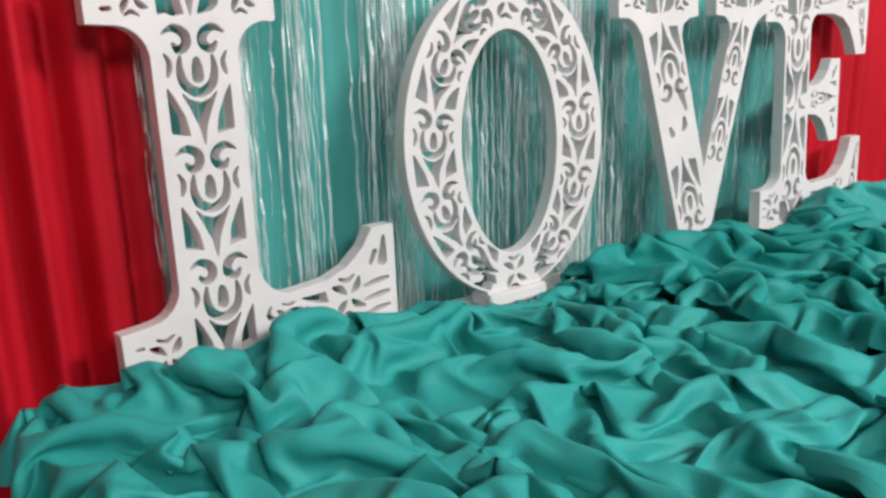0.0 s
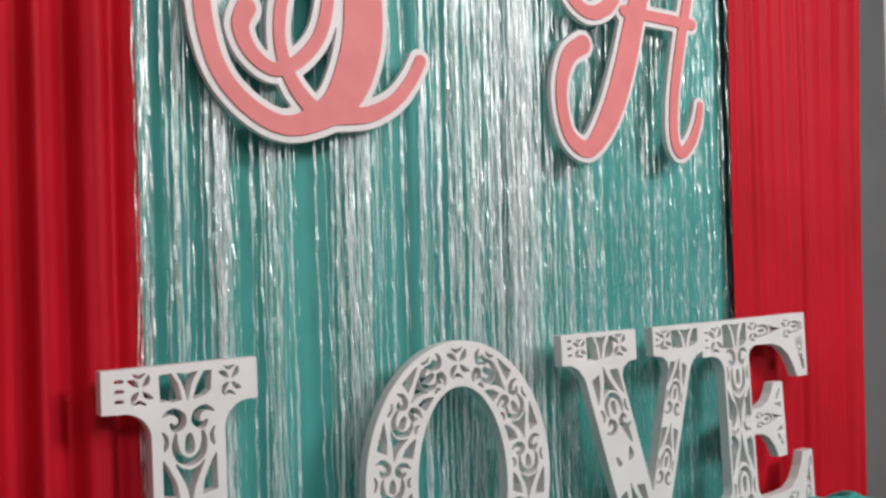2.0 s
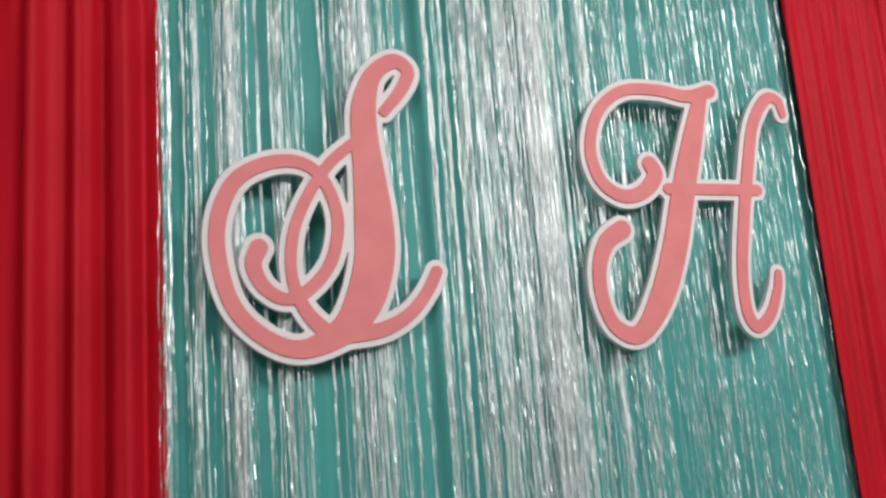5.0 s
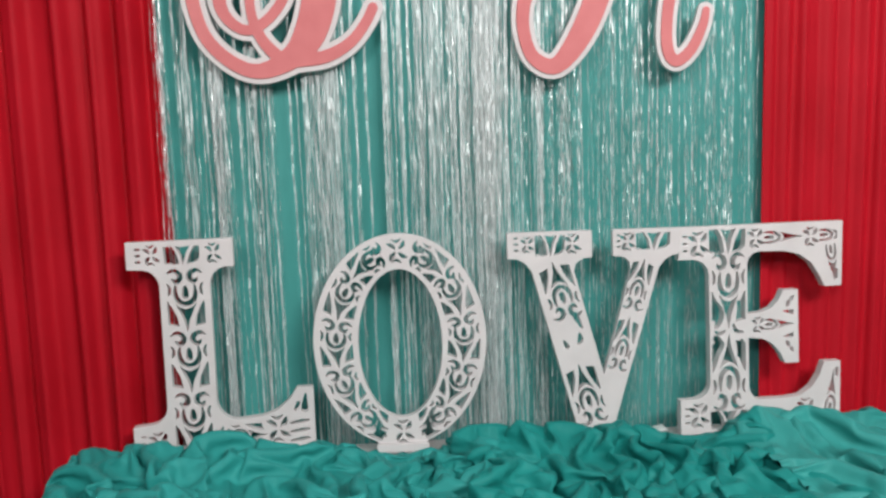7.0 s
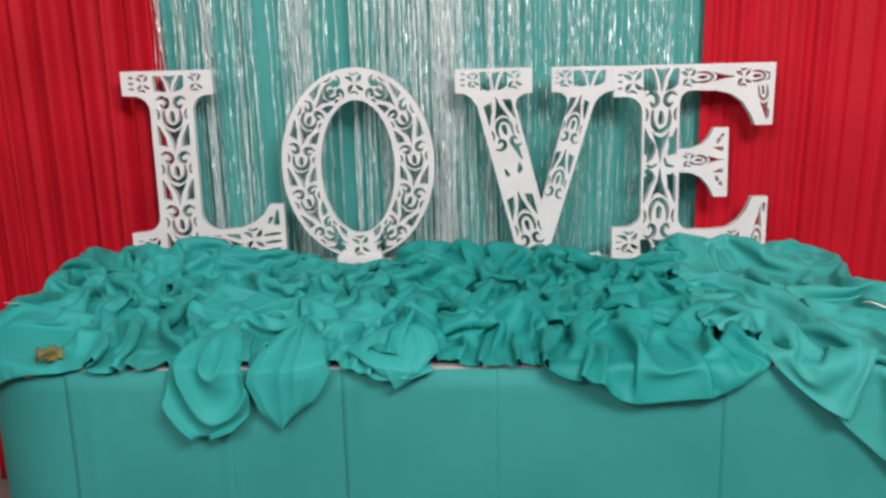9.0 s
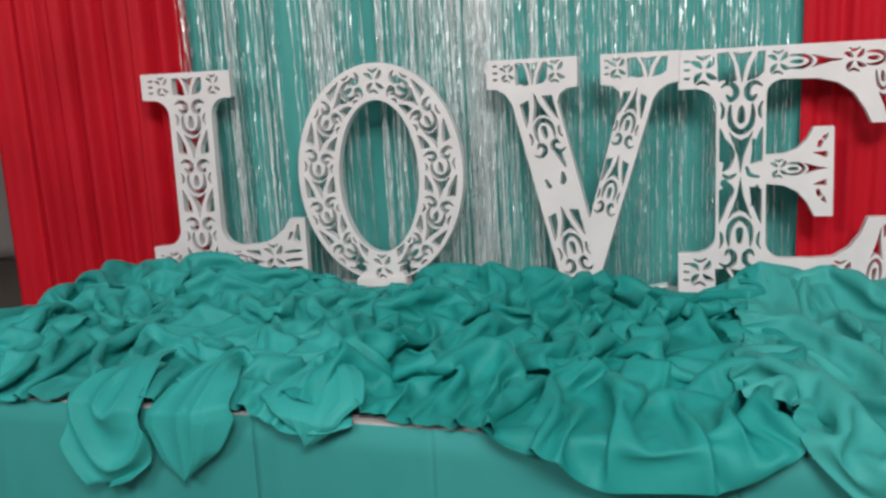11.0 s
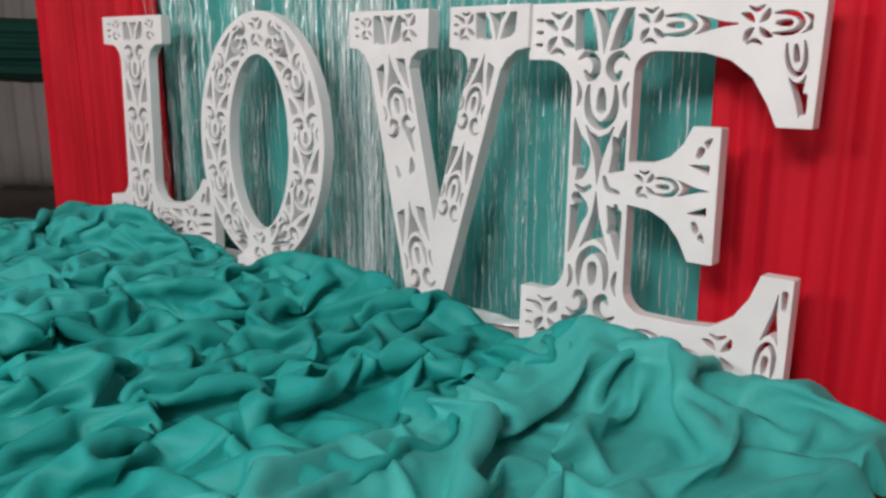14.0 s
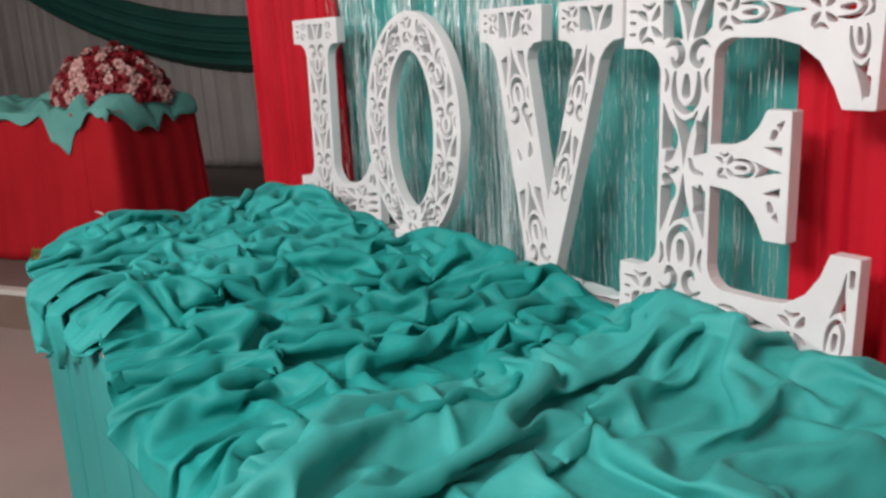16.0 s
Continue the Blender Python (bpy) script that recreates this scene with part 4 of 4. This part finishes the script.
swag(-4.2, 1.6, 2.35, 1.75, 0.85, 0.42, 2.62, 1, "dark green cloth swag slung across the pale drape")
swag(-0.2, 2.3, 1.95, 1.7, 0.32, 0.5, 2.56, 2, "short dark green cloth swag gathered beside the other")

red_table = hall(tagged(new("side_table"), "red covered table on the stage", "table"))
TOP2 = 0.925
part("tabletop", slab(rounded(-1.75, -0.005, 0.005, 0.615, 0.02, 4), TOP2 - 0.025, TOP2), BOARD, red_table)
for x in (-1.65, -0.1):
    for y in (0.1, 0.52):
        bm = bmesh.new()
        bmesh.ops.create_cone(bm, segments=12, radius1=0.016, radius2=0.016, depth=TOP2 - 0.21, cap_ends=True, matrix=pose(x, y, 0.185 + (TOP2 - 0.21) / 2))
        part("leg", bm, METAL, red_table)
hall(skirt("table_skirt", rounded(-1.75, 0, 0, 0.62, 0.03, 6), 0.19, TOP2 + 0.004, 34, 0.008, RED_DULL, "red pleated cloth skirt round the stage table", 9,
           flare=0.03, seams=(-1.5, -1.2, -0.95, -0.7, -0.45, -0.2)))


def topper():
    """A rumpled cloth laid over the red table, with a hanging corner."""
    rng = np.random.default_rng(17)
    w = waves(rng, 18, 9, 30)
    x, y = np.meshgrid(np.linspace(-1.72, 0.06, 110), np.linspace(-0.07, 0.7, 60))
    hang = 0.15 * np.exp(-(((x + 0.27) / 0.12) ** 2)) + 0.05 * np.abs(np.sin(5.3 * x + 0.5)) + 0.025
    v = np.linspace(0, 1, 60)[:, None] + 0 * x
    drop = hang * np.clip(1 - v / 0.22, 0, 1)
    yy = np.where(v < 0.22, -0.012 - 0.02 * (1 - v / 0.22) + 0.012 * w(x * 1.5, 0 * x), (v - 0.22) / 0.78 * 0.6)
    z = TOP2 + 0.01 + 0.05 * np.abs(w(1.6 * x, 1.6 * yy)) - drop
    xx = x + 0.02 * w(yy + 3, x) + 0.25 * drop * np.tanh((-0.27 - x) * 20) * 0.5
    past = np.clip(xx - 0.0, 0, 1)       # the end droops over the table's side
    z = z - 1.6 * past - 0.02 * (past > 0)
    xx = np.minimum(xx, 0.012 + 0.3 * past)
    return hall(tagged(sheet("table_topper", np.stack([xx, yy, z], -1), TOPPER, 0.002), "rumpled faded teal cloth over the red table, one corner hanging", "cloth"))


topper()


def rose(seed):
    """A blossom of overlapping cupped petals."""
    rng = np.random.default_rng(seed)
    verts, faces = [], []
    for ring, (n, r, up) in enumerate(((3, 0.011, 0.03), (5, 0.022, 0.024), (6, 0.033, 0.012))):
        for k in range(n):
            a = 2 * math.pi * (k + 0.5 * ring) / n + rng.uniform(-0.2, 0.2)
            b = len(verts)
            for v in range(4):
                for u in range(4):
                    ang = a + (u / 3 - 0.5) * (1.5 - 0.2 * ring) * (0.5 + 0.5 * math.sin(math.pi * min(1, 0.25 + v / 4)))
                    rad = 0.004 + r * (v / 3) ** 0.8
                    verts.append((rad * math.cos(ang), rad * math.sin(ang), up * math.sin(v / 3 * (2.2 if ring else 1.4)) + 0.004 * rng.uniform(-1, 1)))
            faces += [(b + 4 * v + u, b + 4 * v + u + 1, b + 4 * v + u + 5, b + 4 * v + u + 4) for v in range(3) for u in range(3)]
    return verts, faces


def blossom_mesh(seed, material):
    v, f = rose(seed)
    me = bpy.data.meshes.new("blossom")
    me.from_pydata(v, [], f)
    me.materials.append(material)
    me.polygons.foreach_set("use_smooth", [True] * len(f))
    return me


bouquet = tagged(new("flower_mound"), "mound of dark red and pale pink roses on the table", "flowers")
bouquet.matrix_world = HALL @ pose(-0.25, 0.31, TOP2 + 0.03)
bm = bmesh.new()
bmesh.ops.create_icosphere(bm, subdivisions=3, radius=1)
for v in bm.verts:
    v.co = (v.co.x * 0.27, v.co.y * 0.27, max(v.co.z, -0.02) * 0.22)
part("base", bm, ROSE_RED, bouquet, "dark red filling under the roses", smooth=True)
kinds = [blossom_mesh(k, ROSE_PALE) for k in range(3)] + [blossom_mesh(k + 5, ROSE_RED) for k in range(4)]
rng = np.random.default_rng(6)
for k in range(210):
    zf = ((k + 0.5) / 210) ** 1.0
    a = k * 2.39996
    r = math.sqrt(1 - zf**2)
    n = Vector((r * math.cos(a), r * math.sin(a), zf))
    ob = new("blossom", kinds[int(rng.integers(0, 3))] if rng.random() < 0.42 else kinds[3 + int(rng.integers(0, 4))])
    ob.parent = bouquet
    turn = (n + Vector(rng.normal(0, 0.2, 3))).to_track_quat("Z", "Y").to_matrix().to_4x4()
    big = rng.uniform(0.7, 1.05)
    ob.matrix_basis = Matrix.Translation((n.x * 0.275, n.y * 0.275, n.z ** 1.15 * 0.25 + rng.uniform(-0.012, 0.02))) @ turn @ Matrix.Scale(big, 4)


# ---- small things left on the cloth ----
def cloth_top(x, y):
    p = np.concatenate(LAID)
    near = p[np.hypot(p[:, 0] - x, p[:, 1] - y) < 0.015]
    return float(near[:, 2].max()) if len(near) else Z0


def scrap(name, x, y, w, d, turn, material, label, category, seed, tilt=0.0, torn=0.0):
    rng = np.random.default_rng(seed)
    wv = waves(rng, 10, 60, 160)
    gx, gy = np.meshgrid(np.linspace(-w / 2, w / 2, 14), np.linspace(-d / 2, d / 2, 8))
    taper = (1 - 0.4 * np.abs(gx / w)) * (1 - torn * rng.uniform(0, 1, 14)[None, :])
    pos = np.stack([gx, gy * taper, 0.004 + 0.004 * wv(gx, gy)], -1)
    ob = tagged(sheet(name, pos, material, 0.001), label, category)
    ob.matrix_world = pose(x, y, cloth_top(x, y) + 0.004, tilt, 0, turn)
    return ob


scrap("foil_scrap", 0.135, -0.79, 0.05, 0.042, 15, GOLD, "small torn dark olive foil scrap on the cloth", "scrap", 1, 50, 0.6)
scrap("tape_strip", 1.79, -0.6, 0.06, 0.008, -40, PAPER, "short strip of clear white tape on the cloth", "tape", 2)
scrap("tape_strip", -0.04, -0.6, 0.03, 0.012, 20, PAPER, "tiny bit of white tape on the cloth", "tape", 3)

scrap("paper_scrap", 1.24, 0.012, 0.13, 0.05, 4, PAPER, "crumpled white paper lying behind the letters", "paper", 5)
